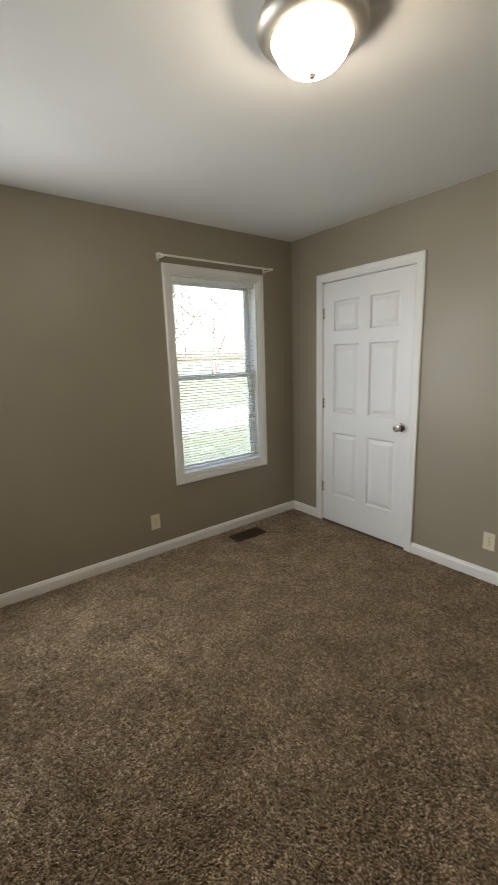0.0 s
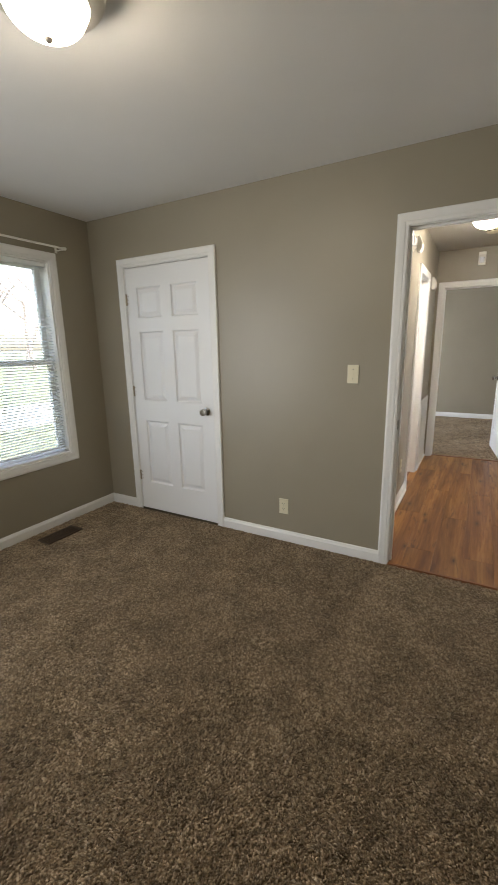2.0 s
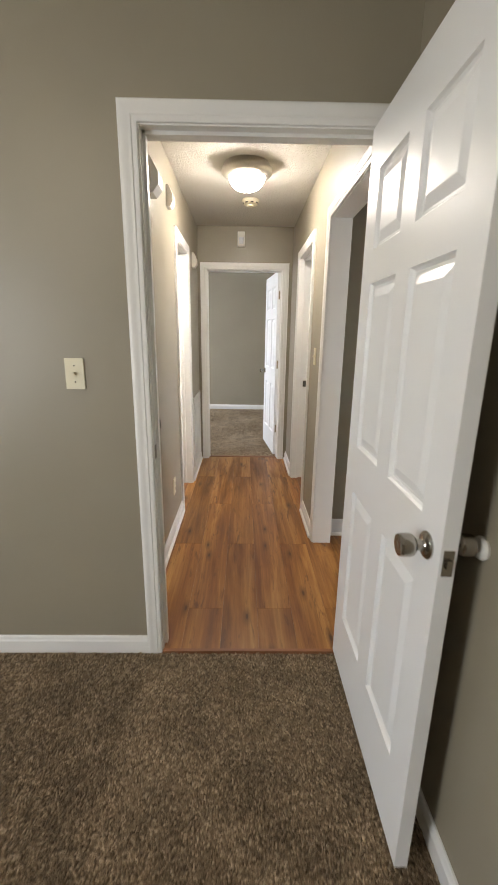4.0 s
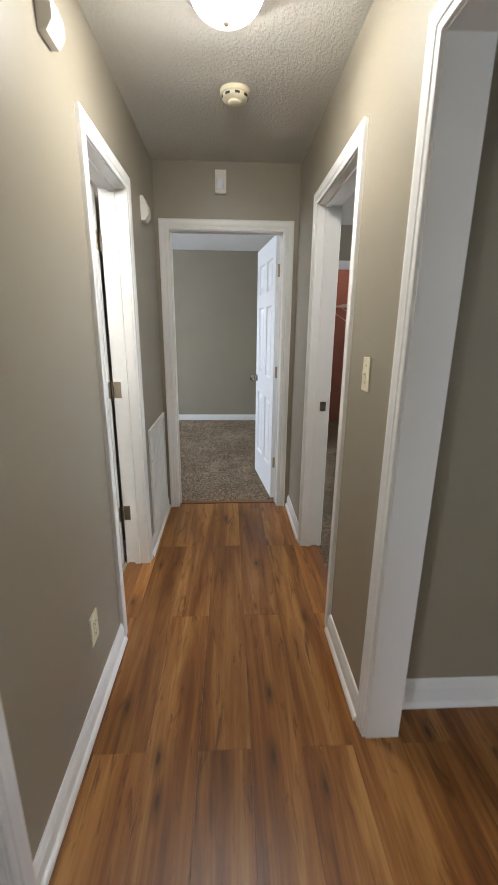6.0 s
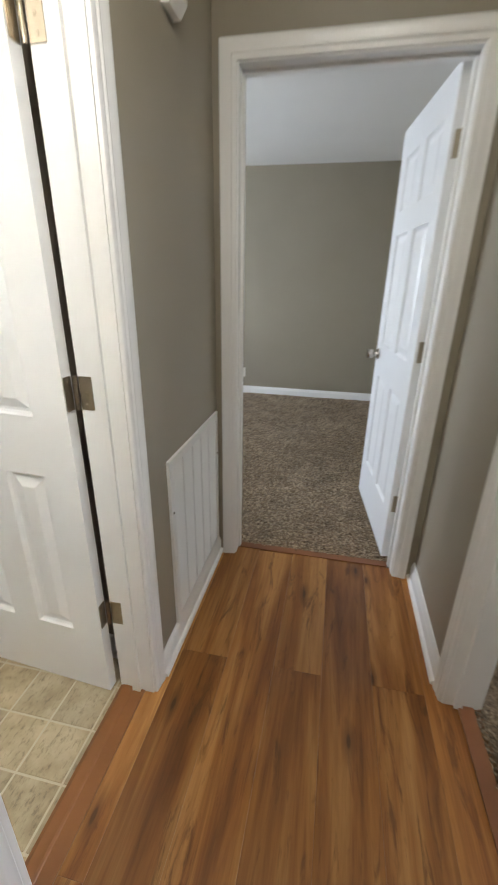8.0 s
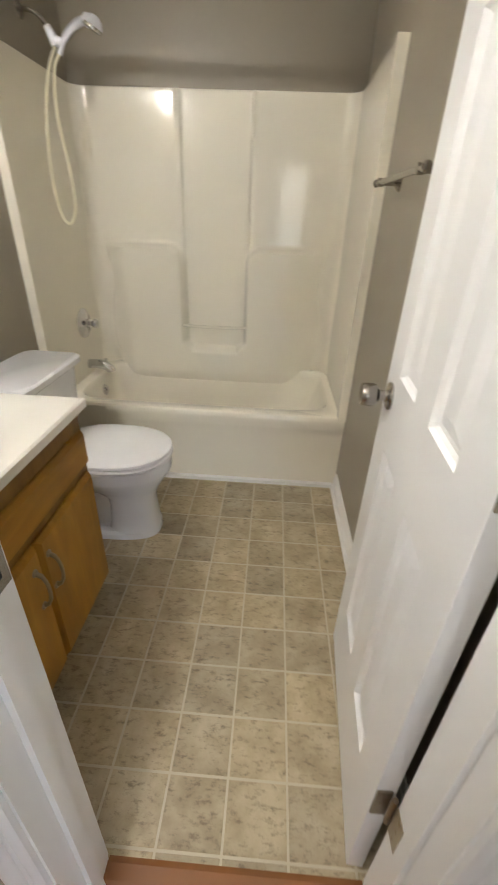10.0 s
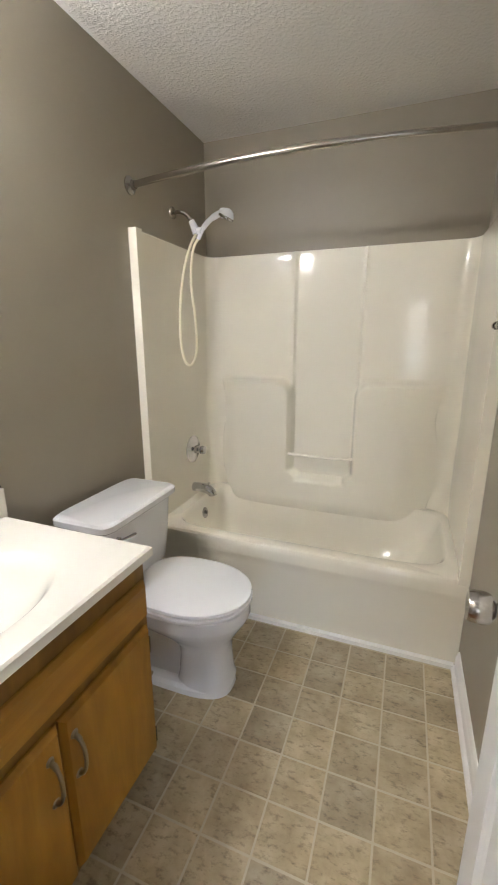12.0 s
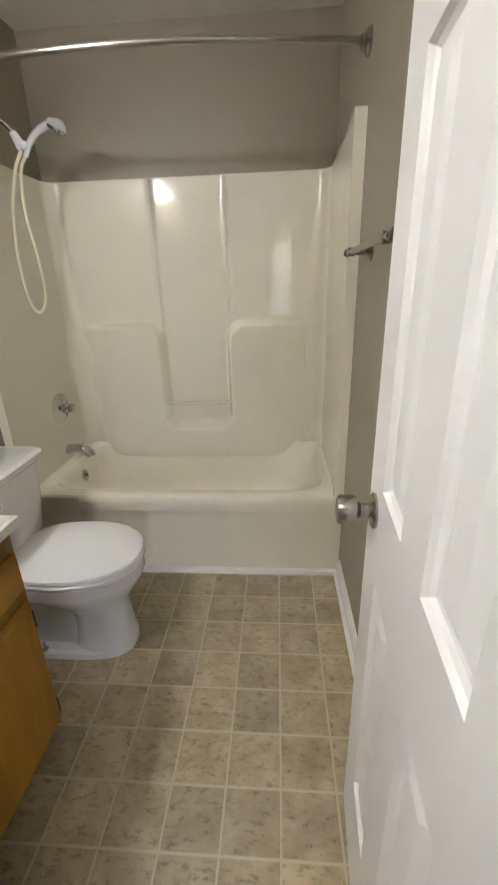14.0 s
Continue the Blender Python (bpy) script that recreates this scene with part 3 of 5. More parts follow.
d = empty("door_4", label="open white six-panel bathroom door with nickel knob", category="door", kind="structure")
casing(d, "y", Y_HN, -1, *BD, 0, HEAD)
casing(d, "y", Y_BATH0, 1, *BD, 0, HEAD)
jamb(d, "y", Y_HN, Y_BATH0, *BD, HEAD, (0.475, 0.503))
door_leaf(d, pose(4.898, 0.572, 0.012, 0, 0, 86), 0.585, 2.02)
for z in (0.338, 1.065, 1.80):
    plates(d, (4.893, 0.559, z), (BD[1] - 0.018, BD[1] - 0.0155, 0.514, 0.549), (4.864, 4.892, 0.5692, 0.5722))
part("strike_plate", boxes((BD[0] + 0.0155, BD[0] + 0.0175, 0.508, 0.546, 0.895, 0.955)), NICKEL, d, "nickel strike plate")
part("strike_hole", boxes((BD[0] + 0.017, BD[0] + 0.0182, 0.52, 0.533, 0.911, 0.939)), DARK, d)

d = empty("door_5", label="open white six-panel bedroom door at the hallway end", category="door", kind="structure")
casing(d, "x", X_END, -1, *ED, 0, HEAD)
casing(d, "x", X_BED0, 1, *ED, 0, HEAD)
jamb(d, "x", X_END, X_BED0, *ED, HEAD, (5.775, 5.80))
door_leaf(d, pose(X_BED0 + 0.002, ED[0] + 0.018, 0.02, 0, 0, 6.5), 0.745, 2.02)
for z in (0.33, 1.065, 1.80):
    plates(d, (X_BED0 + 0.001, ED[0] + 0.020, z), (5.805, X_BED0 - 0.002, ED[0] + 0.0155, ED[0] + 0.018), (X_BED0 - 0.0005, X_BED0 + 0.002, ED[0] + 0.022, ED[0] + 0.05))

d = empty("door_6", label="white cased doorway to a carpeted bedroom", category="doorway", kind="structure")
casing(d, "y", Y_HS, 1, *RD, 0, HEAD)
casing(d, "y", Y_RIGHT, -1, *RD, 0, HEAD)
jamb(d, "y", Y_RIGHT, Y_HS, *RD, HEAD, (-0.61, -0.585))
part("strike_plate", boxes((RD[1] - 0.0175, RD[1] - 0.0155, -0.652, -0.617, 0.915, 0.972)), NICKEL, d, "nickel strike plate")

d = empty("door_7", label="wide white cased opening to the living room", category="doorway", kind="structure")
casing(d, "y", Y_HS, 1, *OP, 0, HEAD)
jamb(d, "y", Y_RIGHT, Y_HS, *OP, HEAD)

d = empty("door_8", label="white cased walk-in closet doorway", category="doorway", kind="structure")
casing(d, "x", 7.33, -1, *KD, 0, HEAD)
jamb(d, "x", 7.33, 7.445, *KD, HEAD, (7.37, 7.40))
part("strike_plate", boxes((7.345, 7.37, KD[0] + 0.0155, KD[0] + 0.0178, 0.90, 0.955)), NICKEL, d, "nickel strike plate")

part_bumper = lathe(bmesh.new(), [(0.0, 0.0), (0.026, 0.0), (0.028, 0.006), (0.024, 0.013), (0.012, 0.017), (0.0, 0.017)], pose(2.035, Y_SOUTH, 0.925, -90))
tagged(part("wall_bumper", part_bumper, PLAST, smooth=True), label="round white door bumper stuck on the wall", category="door stop")


# ---- window with blind ----
def window(name, axis_y, out, w, blind, label):
    """A double-hung window in a wall that runs along x; out is the way outdoors (+1 or -1)."""
    x0, x1, z0, z1 = w
    win = empty(name, label=label, category="window", kind="structure")
    casing(win, "y", axis_y, -out, x0, x1, z0, z1, closed=True, name="window_casing")
    y = lambda d: axis_y + out * d  # noqa: E731

    def put(pname, a, b, d0, d1, c, e, mat=TRIM, parent=win, bevel=0.002):
        return part(pname, boxes((a, b, min(y(d0), y(d1)), max(y(d0), y(d1)), c, e)), mat, parent, bevel=bevel, seg=1)

    put("window_jamb", x0 + 0.0005, x0 + 0.014, 0.0, 0.149, z0 + 0.014, z1 - 0.014)
    put("window_jamb", x1 - 0.014, x1 - 0.0005, 0.0, 0.149, z0 + 0.014, z1 - 0.014)
    put("window_head", x0 + 0.0005, x1 - 0.0005, 0.0, 0.149, z1 - 0.014, z1 - 0.0005)
    put("window_sill", x0 + 0.0005, x1 - 0.0005, 0.0, 0.149, z0 + 0.0005, z0 + 0.014)
    a, b, c, e = x0 + 0.014, x1 - 0.014, z0 + 0.014, z1 - 0.014
    mid = (z0 + z1) / 2
    for pname, d0, lo, hi in (("upper_sash", 0.105, mid - 0.018, e), ("lower_sash", 0.072, c, mid + 0.022)):
        bm = boxes((a, a + 0.042, min(y(d0), y(d0 + 0.03)), max(y(d0), y(d0 + 0.03)), lo, hi), (b - 0.042, b, min(y(d0), y(d0 + 0.03)), max(y(d0), y(d0 + 0.03)), lo, hi),
                   (a + 0.042, b - 0.042, min(y(d0), y(d0 + 0.03)), max(y(d0), y(d0 + 0.03)), lo, lo + 0.042), (a + 0.042, b - 0.042, min(y(d0), y(d0 + 0.03)), max(y(d0), y(d0 + 0.03)), hi - 0.04, hi))
        sash = part(pname, bm, TRIM, win, bevel=0.002, seg=1)
        pane = part("pane", boxes((a + 0.04, b - 0.04, min(y(d0 + 0.013), y(d0 + 0.017)), max(y(d0 + 0.013), y(d0 + 0.017)), lo + 0.04, hi - 0.038)), GLASS, sash, "clear glass pane")
        pane.visible_shadow = False
    if blind:
        bl = empty("mini_blind", label="white mini blind with open slats in the window", category="blind")
        put("head_rail", a + 0.004, b - 0.004, 0.018, 0.045, e - 0.03, e - 0.001, BLIND, bl)
        put("bottom_rail", a + 0.006, b - 0.006, 0.022, 0.044, c + 0.024, c + 0.036, BLIND, bl)
        count = 66
        sm = boxes((a + 0.006, b - 0.006, -0.0125, 0.0125, -0.0004, 0.0004))
        first = part("slat", sm, BLIND, bl)
        for k in range(count):
            ob = first if k == 0 else new("slat", first.data)
            ob.parent = bl
            ob.matrix_world = pose(0, y(0.032), c + 0.055 + k * (e - 0.05 - c - 0.055) / (count - 1), 9 * out)
        for x in (a + 0.09, b - 0.09):
            bm = bmesh.new()
            tube(bm, [(x, y(0.0315), e - 0.02), (x, y(0.0315), c + 0.03)], 0.0008, 6)
            part("ladder_cord", bm, BLIND, bl)
        bm = bmesh.new()
        tube(bm, [(a + 0.075, y(0.012), e - 0.02), (a + 0.078, y(0.008), e - 0.3), (a + 0.08, y(0.008), mid + 0.16)], 0.0032, 6)
        part("tilt_wand", bm, LILAC, bl, "clear plastic tilt wand")
    return win


window("window_1", Y_NORTH, 1, WIN, True, "unseen white double-hung bedroom window with moulded casing")
window("window_2", Y_NORTH, 1, BWIN, False, "unseen white double-hung bedroom window")
window("window_3", -3.8, -1, LWIN, False, "white living room window")
# Unseen window, added around the bedroom's fill lamp.
window("unseen_window_5", Y_NORTH, 1, WIN_ADDED, False, "unseen white double-hung bedroom window")
window("window_4", -3.8, -1, RWIN, False, "white bedroom window")

rod = empty("curtain_rod", label="thin white metal curtain rod on brackets above the window", category="curtain rod")
bm = bmesh.new()
tube(bm, [(1.462, Y_NORTH - 0.075, 2.172), (2.455, Y_NORTH - 0.075, 2.172)], 0.0075, 10)
part("rod", bm, PLAST, rod, smooth=True)
for x in (1.475, 2.44):
    part("bracket", boxes((x - 0.009, x + 0.009, Y_NORTH - 0.003, Y_NORTH, 2.145, 2.2), (x - 0.007, x + 0.007, Y_NORTH - 0.075, Y_NORTH - 0.003, 2.157, 2.164), (x - 0.007, x + 0.007, Y_NORTH - 0.089, Y_NORTH - 0.075, 2.157, 2.172)), PLAST, rod)
for x, s in ((1.462, -1), (2.455, 1)):
    part("end_cap", lathe(bmesh.new(), [(0.0, 0.0), (0.0115, 0.0), (0.012, 0.016), (0.0, 0.02)], pose(x, Y_NORTH - 0.075, 2.172, 0, 90 * s, 0), 12), PLAST, rod)


# ---- electrical plates ----
def plate(name, m, kind, label, mat=IVORY):
    """A wall plate; in its own frame it lies in the xz plane, facing -y."""
    p = empty(name, label=label, category="switch" if kind == "switch" else "outlet")
    part("cover", boxes((-0.035, 0.035, -0.006, 0.0, -0.0575, 0.0575)), mat, p, bevel=0.003)
    if kind == "switch":
        part("toggle_frame", boxes((-0.006, 0.006, -0.0075, -0.0055, -0.013, 0.013)), mat, p)
        bm = boxes((-0.004, 0.004, -0.018, -0.006, -0.004, 0.006))
        part("toggle", bm, mat, p, bevel=0.001)
    else:
        for z in (-0.0195, 0.0195):
            r = part("receptacle", lathe(bmesh.new(), [(0.0, 0.0), (0.0165, 0.0), (0.0165, 0.0025), (0.0, 0.0025)], pose(0, -0.006, z, 90), 20), mat, p)
            part("slot", boxes((-0.0078, -0.0055, -0.0092, -0.0083, z - 0.001, z + 0.008), (0.0055, 0.0078, -0.0092, -0.0083, z - 0.001, z + 0.007), (-0.002, 0.002, -0.0092, -0.0083, z - 0.0095, z - 0.005)), DARK, r)
    for z in ((-0.03, 0.03) if kind == "switch" else (0.0,)):
        part("screw", lathe(bmesh.new(), [(0.0, 0.0), (0.003, 0.0), (0.002, 0.001)], pose(0, -0.006, z, 90), 8), NICKEL, p)
    p.matrix_world = m
    return p


plate("wall_outlet", pose(1.30, Y_NORTH, 0.255), "outlet", "ivory duplex outlet on a taupe wall")
plate("wall_outlet", pose(X_EAST, 1.05, 0.262, 0, 0, -90), "outlet", "ivory duplex outlet on a taupe wall")
plate("light_switch", pose(X_EAST, 0.575, 1.234, 0, 0, -90), "switch", "ivory toggle light switch beside the doorway")
plate("wall_outlet", pose(3.945, Y_HN, 0.335), "outlet", "ivory outlet low on the hallway wall")
plate("light_switch", pose(4.075, Y_HS, 1.245, 0, 0, 180), "switch", "ivory toggle light switch on the hallway wall")
plate("wall_outlet", pose(X_BED1, 1.02, 0.26, 0, 0, -90), "outlet", "white outlet on the bedroom wall", PLAST)


# ---- ceiling lights ----
def dome_light(x, y, r, label, lit):
    li = empty("ceiling_light", pose(x, y, H), label=label, category="ceiling light", group="dome ceiling lights")
    part("pan", lathe(bmesh.new(), [(0.0, 0.0), (r - 0.022, 0.0), (r - 0.012, -0.018), (r - 0.002, -0.036), (r, -0.046), (r - 0.004, -0.056), (r - 0.016, -0.068), (r - 0.034, -0.076), (r - 0.046, -0.079), (r - 0.05, -0.07), (0.0, -0.066)], None, 48), PANM, li, "brushed nickel pan", smooth=True)
    b = r - 0.052
    prof = [(b * math.cos(radians(a)), -0.074 - 0.082 * math.sin(radians(a)) ** 0.95) for a in range(0, 90, 6)] + [(0.0, -0.156)]
    part("glass_bowl", lathe(bmesh.new(), [(0.0, -0.074)] + prof, None, 48), lit, li, "lit frosted white glass bowl", smooth=True)
    part("finial", lathe(bmesh.new(), [(0.0, -0.152), (0.012, -0.155), (0.013, -0.164), (0.008, -0.171), (0.0, -0.173)], None, 14), PANM, li, smooth=True)


dome_light(1.13, 1.04, 0.165, "lit dome ceiling light with nickel rim", FROST)
dome_light(4.19, -0.065, 0.165, "lit dome ceiling light with nickel rim in the hallway", FROSTH)


# ---- hallway fixtures ----
sd = empty("smoke_detector", pose(4.90, -0.10, H), label="round ivory smoke detector on the ceiling", category="smoke detector")
part("base", lathe(bmesh.new(), [(0.0, 0.0), (0.068, 0.0), (0.068, -0.012), (0.064, -0.018), (0.0, -0.018)], None, 36), IVORY, sd, smooth=True)
part("cover", lathe(bmesh.new(), [(0.0, -0.018), (0.06, -0.018), (0.058, -0.034), (0.05, -0.04), (0.0, -0.04)], None, 36), IVORY, sd, smooth=True)
part("sensing_chamber", lathe(bmesh.new(), [(0.0, -0.04), (0.03, -0.04), (0.03, -0.047), (0.026, -0.05), (0.0, -0.05)], None, 24), IVORY, sd, smooth=True)
for a in range(0, 360, 45):
    part("slot", boxes((0.053, 0.0603, -0.011, 0.011, -0.033, -0.024)), DARK, sd).matrix_basis = pose(0, 0, 0, 0, 0, a + 10)


def motion_box(m, label):
    """An upright sensor with a curved lens; it faces -y in its own frame."""
    s = empty("wall_sensor", label=label, category="motion sensor")
    bm = bmesh.new()
    prism(bm, [(0.0, -0.068), (-0.034, -0.068), (-0.040, -0.05), (-0.036, 0.0), (-0.026, 0.04), (-0.028, 0.068), (0.0, 0.068)], -0.036, 0.036, lambda u, v, w: (w, u, v))
    part("housing", bm, PLAST, s, bevel=0.004)
    bm = bmesh.new()
    skin(bm, [[(0.024 * math.cos(radians(a)), -0.034 - 0.013 * math.sin(radians(a)), z) for a in range(0, 181, 15)] for z in (-0.048, 0.012)])
    part("lens", bm, LILAC, s, "milky curved lens", smooth=True)
    s.matrix_world = m
    return s


motion_box(pose(X_END, -0.018, 2.315, 0, 0, -90), "white motion sensor with curved lens above the door")


def alarm_box(m, w, h, d, label, name="alarm_sounder"):
    """A small box with a sloped louvred face; it faces -y in its own frame."""
    s = empty(name, label=label, category="alarm")
    bm = bmesh.new()
    prism(bm, [(0, -h / 2), (-d * 0.55, -h / 2), (-d, -h * 0.28), (-d, h * 0.05), (-d * 0.4, h / 2), (0, h / 2)], -w / 2, w / 2, lambda u, v, q: (q, u, v))
    part("housing", bm, PLAST, s, bevel=0.003)
    for k in range(4):
        z = -h * 0.24 + k * h * 0.075
        part("louvre", boxes((-w * 0.3, w * 0.3, -d - 0.0012, -d + 0.001, z, z + h * 0.03)), IVORY, s)
    part("button", lathe(bmesh.new(), [(0.0, 0.0), (0.006, 0.0), (0.005, 0.003), (0.0, 0.003)], pose(0, -d, h * 0.075, 90), 12), IVORY, s)
    s.matrix_world = m


alarm_box(pose(5.315, Y_HN, 2.045), 0.085, 0.125, 0.042, "small white wall sounder near the bathroom door")
alarm_box(pose(4.06, Y_HN, 2.205), 0.09, 0.12, 0.04, "small white wall sounder near the hallway ceiling")
alarm_box(pose(3.50, Y_HN, 2.13), 0.11, 0.16, 0.065, "white door chime box on the hallway wall", "door_chime")

gr = empty("return_air_grille", label="white stamped metal return air grille low on the wall", category="air grille")
gx0, gx1, gz0, gz1 = 5.125, 5.70, 0.09, 0.78
part("frame", boxes((gx0, gx0 + 0.03, Y_HN - 0.011, Y_HN, gz0, gz1), (gx1 - 0.03, gx1, Y_HN - 0.011, Y_HN, gz0, gz1), (gx0 + 0.03, gx1 - 0.03, Y_HN - 0.011, Y_HN, gz0, gz0 + 0.03), (gx0 + 0.03, gx1 - 0.03, Y_HN - 0.011, Y_HN, gz1 - 0.03, gz1)), TRIM, gr, bevel=0.004)
part("backing", boxes((gx0 + 0.03, gx1 - 0.03, Y_HN - 0.0015, Y_HN - 0.0005, gz0 + 0.03, gz1 - 0.03)), DARK, gr)
for k in range(4):
    x = gx0 + 0.03 + (k + 1) * (gx1 - gx0 - 0.06) / 5
    part("rib", boxes((x - 0.005, x + 0.005, Y_HN - 0.0095, Y_HN - 0.002, gz0 + 0.03, gz1 - 0.03)), TRIM, gr)
louv = bmesh.new()
prism(louv, [(-0.0085, -0.0045), (-0.0075, -0.0055), (-0.0015, 0.0035), (-0.0025, 0.0045)], gx0 + 0.03, gx1 - 0.03, lambda u, v, q: (q, u, v))
first = part("louvre", louv, TRIM, gr)
for k in range(54):
    ob = first if k == 0 else new("louvre", first.data)
    ob.parent = gr
    ob.matrix_world = pose(0, Y_HN, gz0 + 0.036 + k * 0.0116)
for x in (gx0 + 0.015, gx1 - 0.015):
    part("screw", lathe(bmesh.new(), [(0.0, 0.0), (0.005, 0.0), (0.003, 0.002)], pose(x, Y_HN - 0.011, gz1 - 0.2, 90), 10), NICKEL, gr)

vent = empty("floor_register", label="brown metal floor register in the carpet under the window", category="floor vent")
vx, vy = 2.03, 2.645
part("frame", boxes((vx - 0.15, vx + 0.15, vy - 0.07, vy - 0.052, -0.011, 0.002), (vx - 0.15, vx + 0.15, vy + 0.052, vy + 0.07, -0.011, 0.002), (vx - 0.15, vx - 0.132, vy - 0.052, vy + 0.052, -0.011, 0.002), (vx + 0.132, vx + 0.15, vy - 0.052, vy + 0.052, -0.011, 0.002)), VENTM, vent, bevel=0.002, seg=1)
part("duct", boxes((vx - 0.132, vx + 0.132, vy - 0.052, vy + 0.052, -0.011, -0.004)), DARK, vent)
for k in range(21):
    part("slat", boxes((vx - 0.126 + k * 0.0126 - 0.002, vx - 0.126 + k * 0.0126 + 0.002, vy - 0.052, vy + 0.052, -0.009, 0.0005)), VENTM, vent)
part("bar", boxes((vx - 0.132, vx + 0.132, vy - 0.004, vy + 0.004, 0.0005, 0.0015)), VENTM, vent)

for name, b, label in (
    ("bedroom_threshold", (5.775, 5.815, ED[0] + 0.016, ED[1] - 0.016, -0.02, 0.006), "red-brown wooden threshold strip at the carpet"),
    ("right_threshold", (RD[0] + 0.016, RD[1] - 0.016, -0.648, -0.598, -0.02, 0.007), "red-brown wooden threshold strip at the carpet"),
    ("room_threshold", (2.748, 2.764, HD[0] + 0.016, HD[1] - 0.016, -0.02, 0.003), "thin wooden edge strip at the carpet"),
):
    tagged(part(name, boxes(b), THRESH, bevel=0.003), label=label, category="threshold", kind="structure")

bm = bmesh.new()
prism(bm, [(0.4625, -0.006), (0.4625, 0.003), (0.466, 0.0045), (0.503, 0.0055), (0.506, 0.0085), (0.512, 0.0105), (0.54, 0.0105), (0.553, 0.003), (0.553, -0.006)], BD[0] + 0.016, BD[1] - 0.016, lambda u, v, w: (w, u, v))
tagged(part("bath_threshold", bm, REDUCER), label="stepped red-brown wooden threshold at the bathroom", category="threshold", kind="structure")

# ---- walk-in closet shelf ----
sh = empty("closet_shelf", label="white wire closet shelf on a wall bracket", category="shelf")
for k in range(7):
    bm = bmesh.new()
    y = -1.86 + k * 0.05
    tube(bm, [(7.5, y, 1.70), (X_BED1 - 0.03, y, 1.70)], 0.004, 6)
    part("wire", bm, TRIM, sh)
for x in (7.52, 8.2, 8.85):
    bm = bmesh.new()
    tube(bm, [(x, -1.88, 1.70), (x, -1.54, 1.70), (x, -1.54, 1.66), (x, -1.88, 1.45)], 0.005, 6)
    part("bracket", bm, TRIM, sh)

cl = empty("closet_lamp", pose(8.1, -1.35, H), label="lit bare bulb in a porcelain ceiling holder", category="ceiling light")
part("holder", lathe(bmesh.new(), [(0.0, 0.0), (0.055, 0.0), (0.05, -0.02), (0.025, -0.03), (0.022, -0.045), (0.0, -0.045)], None, 24), PORC, cl, smooth=True)
part("bulb", lathe(bmesh.new(), [(0.0, -0.045), (0.014, -0.05), (0.02, -0.07), (0.03, -0.095), (0.028, -0.118), (0.015, -0.13), (0.0, -0.133)], None, 18), CBULB, cl, "lit bulb", smooth=True)

# ---- bathroom: one-piece tub and surround ----
TY = 2.08
tub = empty("bathtub_surround", label="almond one-piece fibreglass bathtub with shower surround", category="bathtub")
W, E_, B = X_BW, X_BE, Y_NORTH
bm = bmesh.new()
out = [oval((W + E_) / 2, (TY + B) / 2, z, (E_ - W) / 2 - 0.002, (B - TY) / 2 - 0.002, 48, 40) for z in (0.385, 0.408)]
inn = []
for z, ix0, ix1, iy0, iy1, pw in ((0.412, 3.60, 4.955, 2.155, 2.795, 7), (0.405, 3.607, 4.948, 2.165, 2.788, 7), (0.38, 3.615, 4.94, 2.175, 2.78, 6.5), (0.20, 3.65, 4.86, 2.20, 2.725, 5.5), (0.11, 3.69, 4.78, 2.235, 2.685, 4.5), (0.085, 3.75, 4.70, 2.29, 2.66, 4)):
    inn.append(oval((ix0 + ix1) / 2, (iy0 + iy1) / 2, z, (ix1 - ix0) / 2, (iy1 - iy0) / 2, 48, pw))
mid = [oval((W + E_) / 2, (TY + B) / 2, 0.416, (E_ - W) / 2 - 0.012, (B - TY) / 2 - 0.012, 48, 30)]
made = skin(bm, out + mid + inn, cap=False)
bm.faces.new(made[-1])
part("basin", bm, TUBM, tub, smooth=True)
bm = bmesh.new()
prism(bm, [(TY + 0.012, 0.012), (TY + 0.004, 0.30), (TY + 0.002, 0.325), (TY - 0.001, 0.335), (TY - 0.003, 0.35), (TY - 0.003, 0.385), (TY - 0.001, 0.403), (TY + 0.006, 0.412), (TY + 0.03, 0.414), (TY + 0.05, 0.40), (TY + 0.05, 0.012)], 3.80, E_ - 0.003, lambda u, v, w: (w, u, v))
part("apron", bm, TUBM, tub, smooth=True)
part("apron_return", boxes((W + 0.003, 3.80, TY + 0.03, TY + 0.05, 0.012, 0.41)), TUBM, tub)


def ease(t):
    t = max(0.0, min(1.0, t))
    return t * t * (3 - 2 * t)


def inside(x, z, x0, x1, z0, z1, r):
    """How deep a point lies inside a rounded rectangle; negative outside it."""
    qx, qz = abs(x - (x0 + x1) / 2) - (x1 - x0) / 2 + r, abs(z - (z0 + z1) / 2) - (z1 - z0) / 2 + r
    return r - math.hypot(max(qx, 0), max(qz, 0)) - min(max(qx, qz), 0)


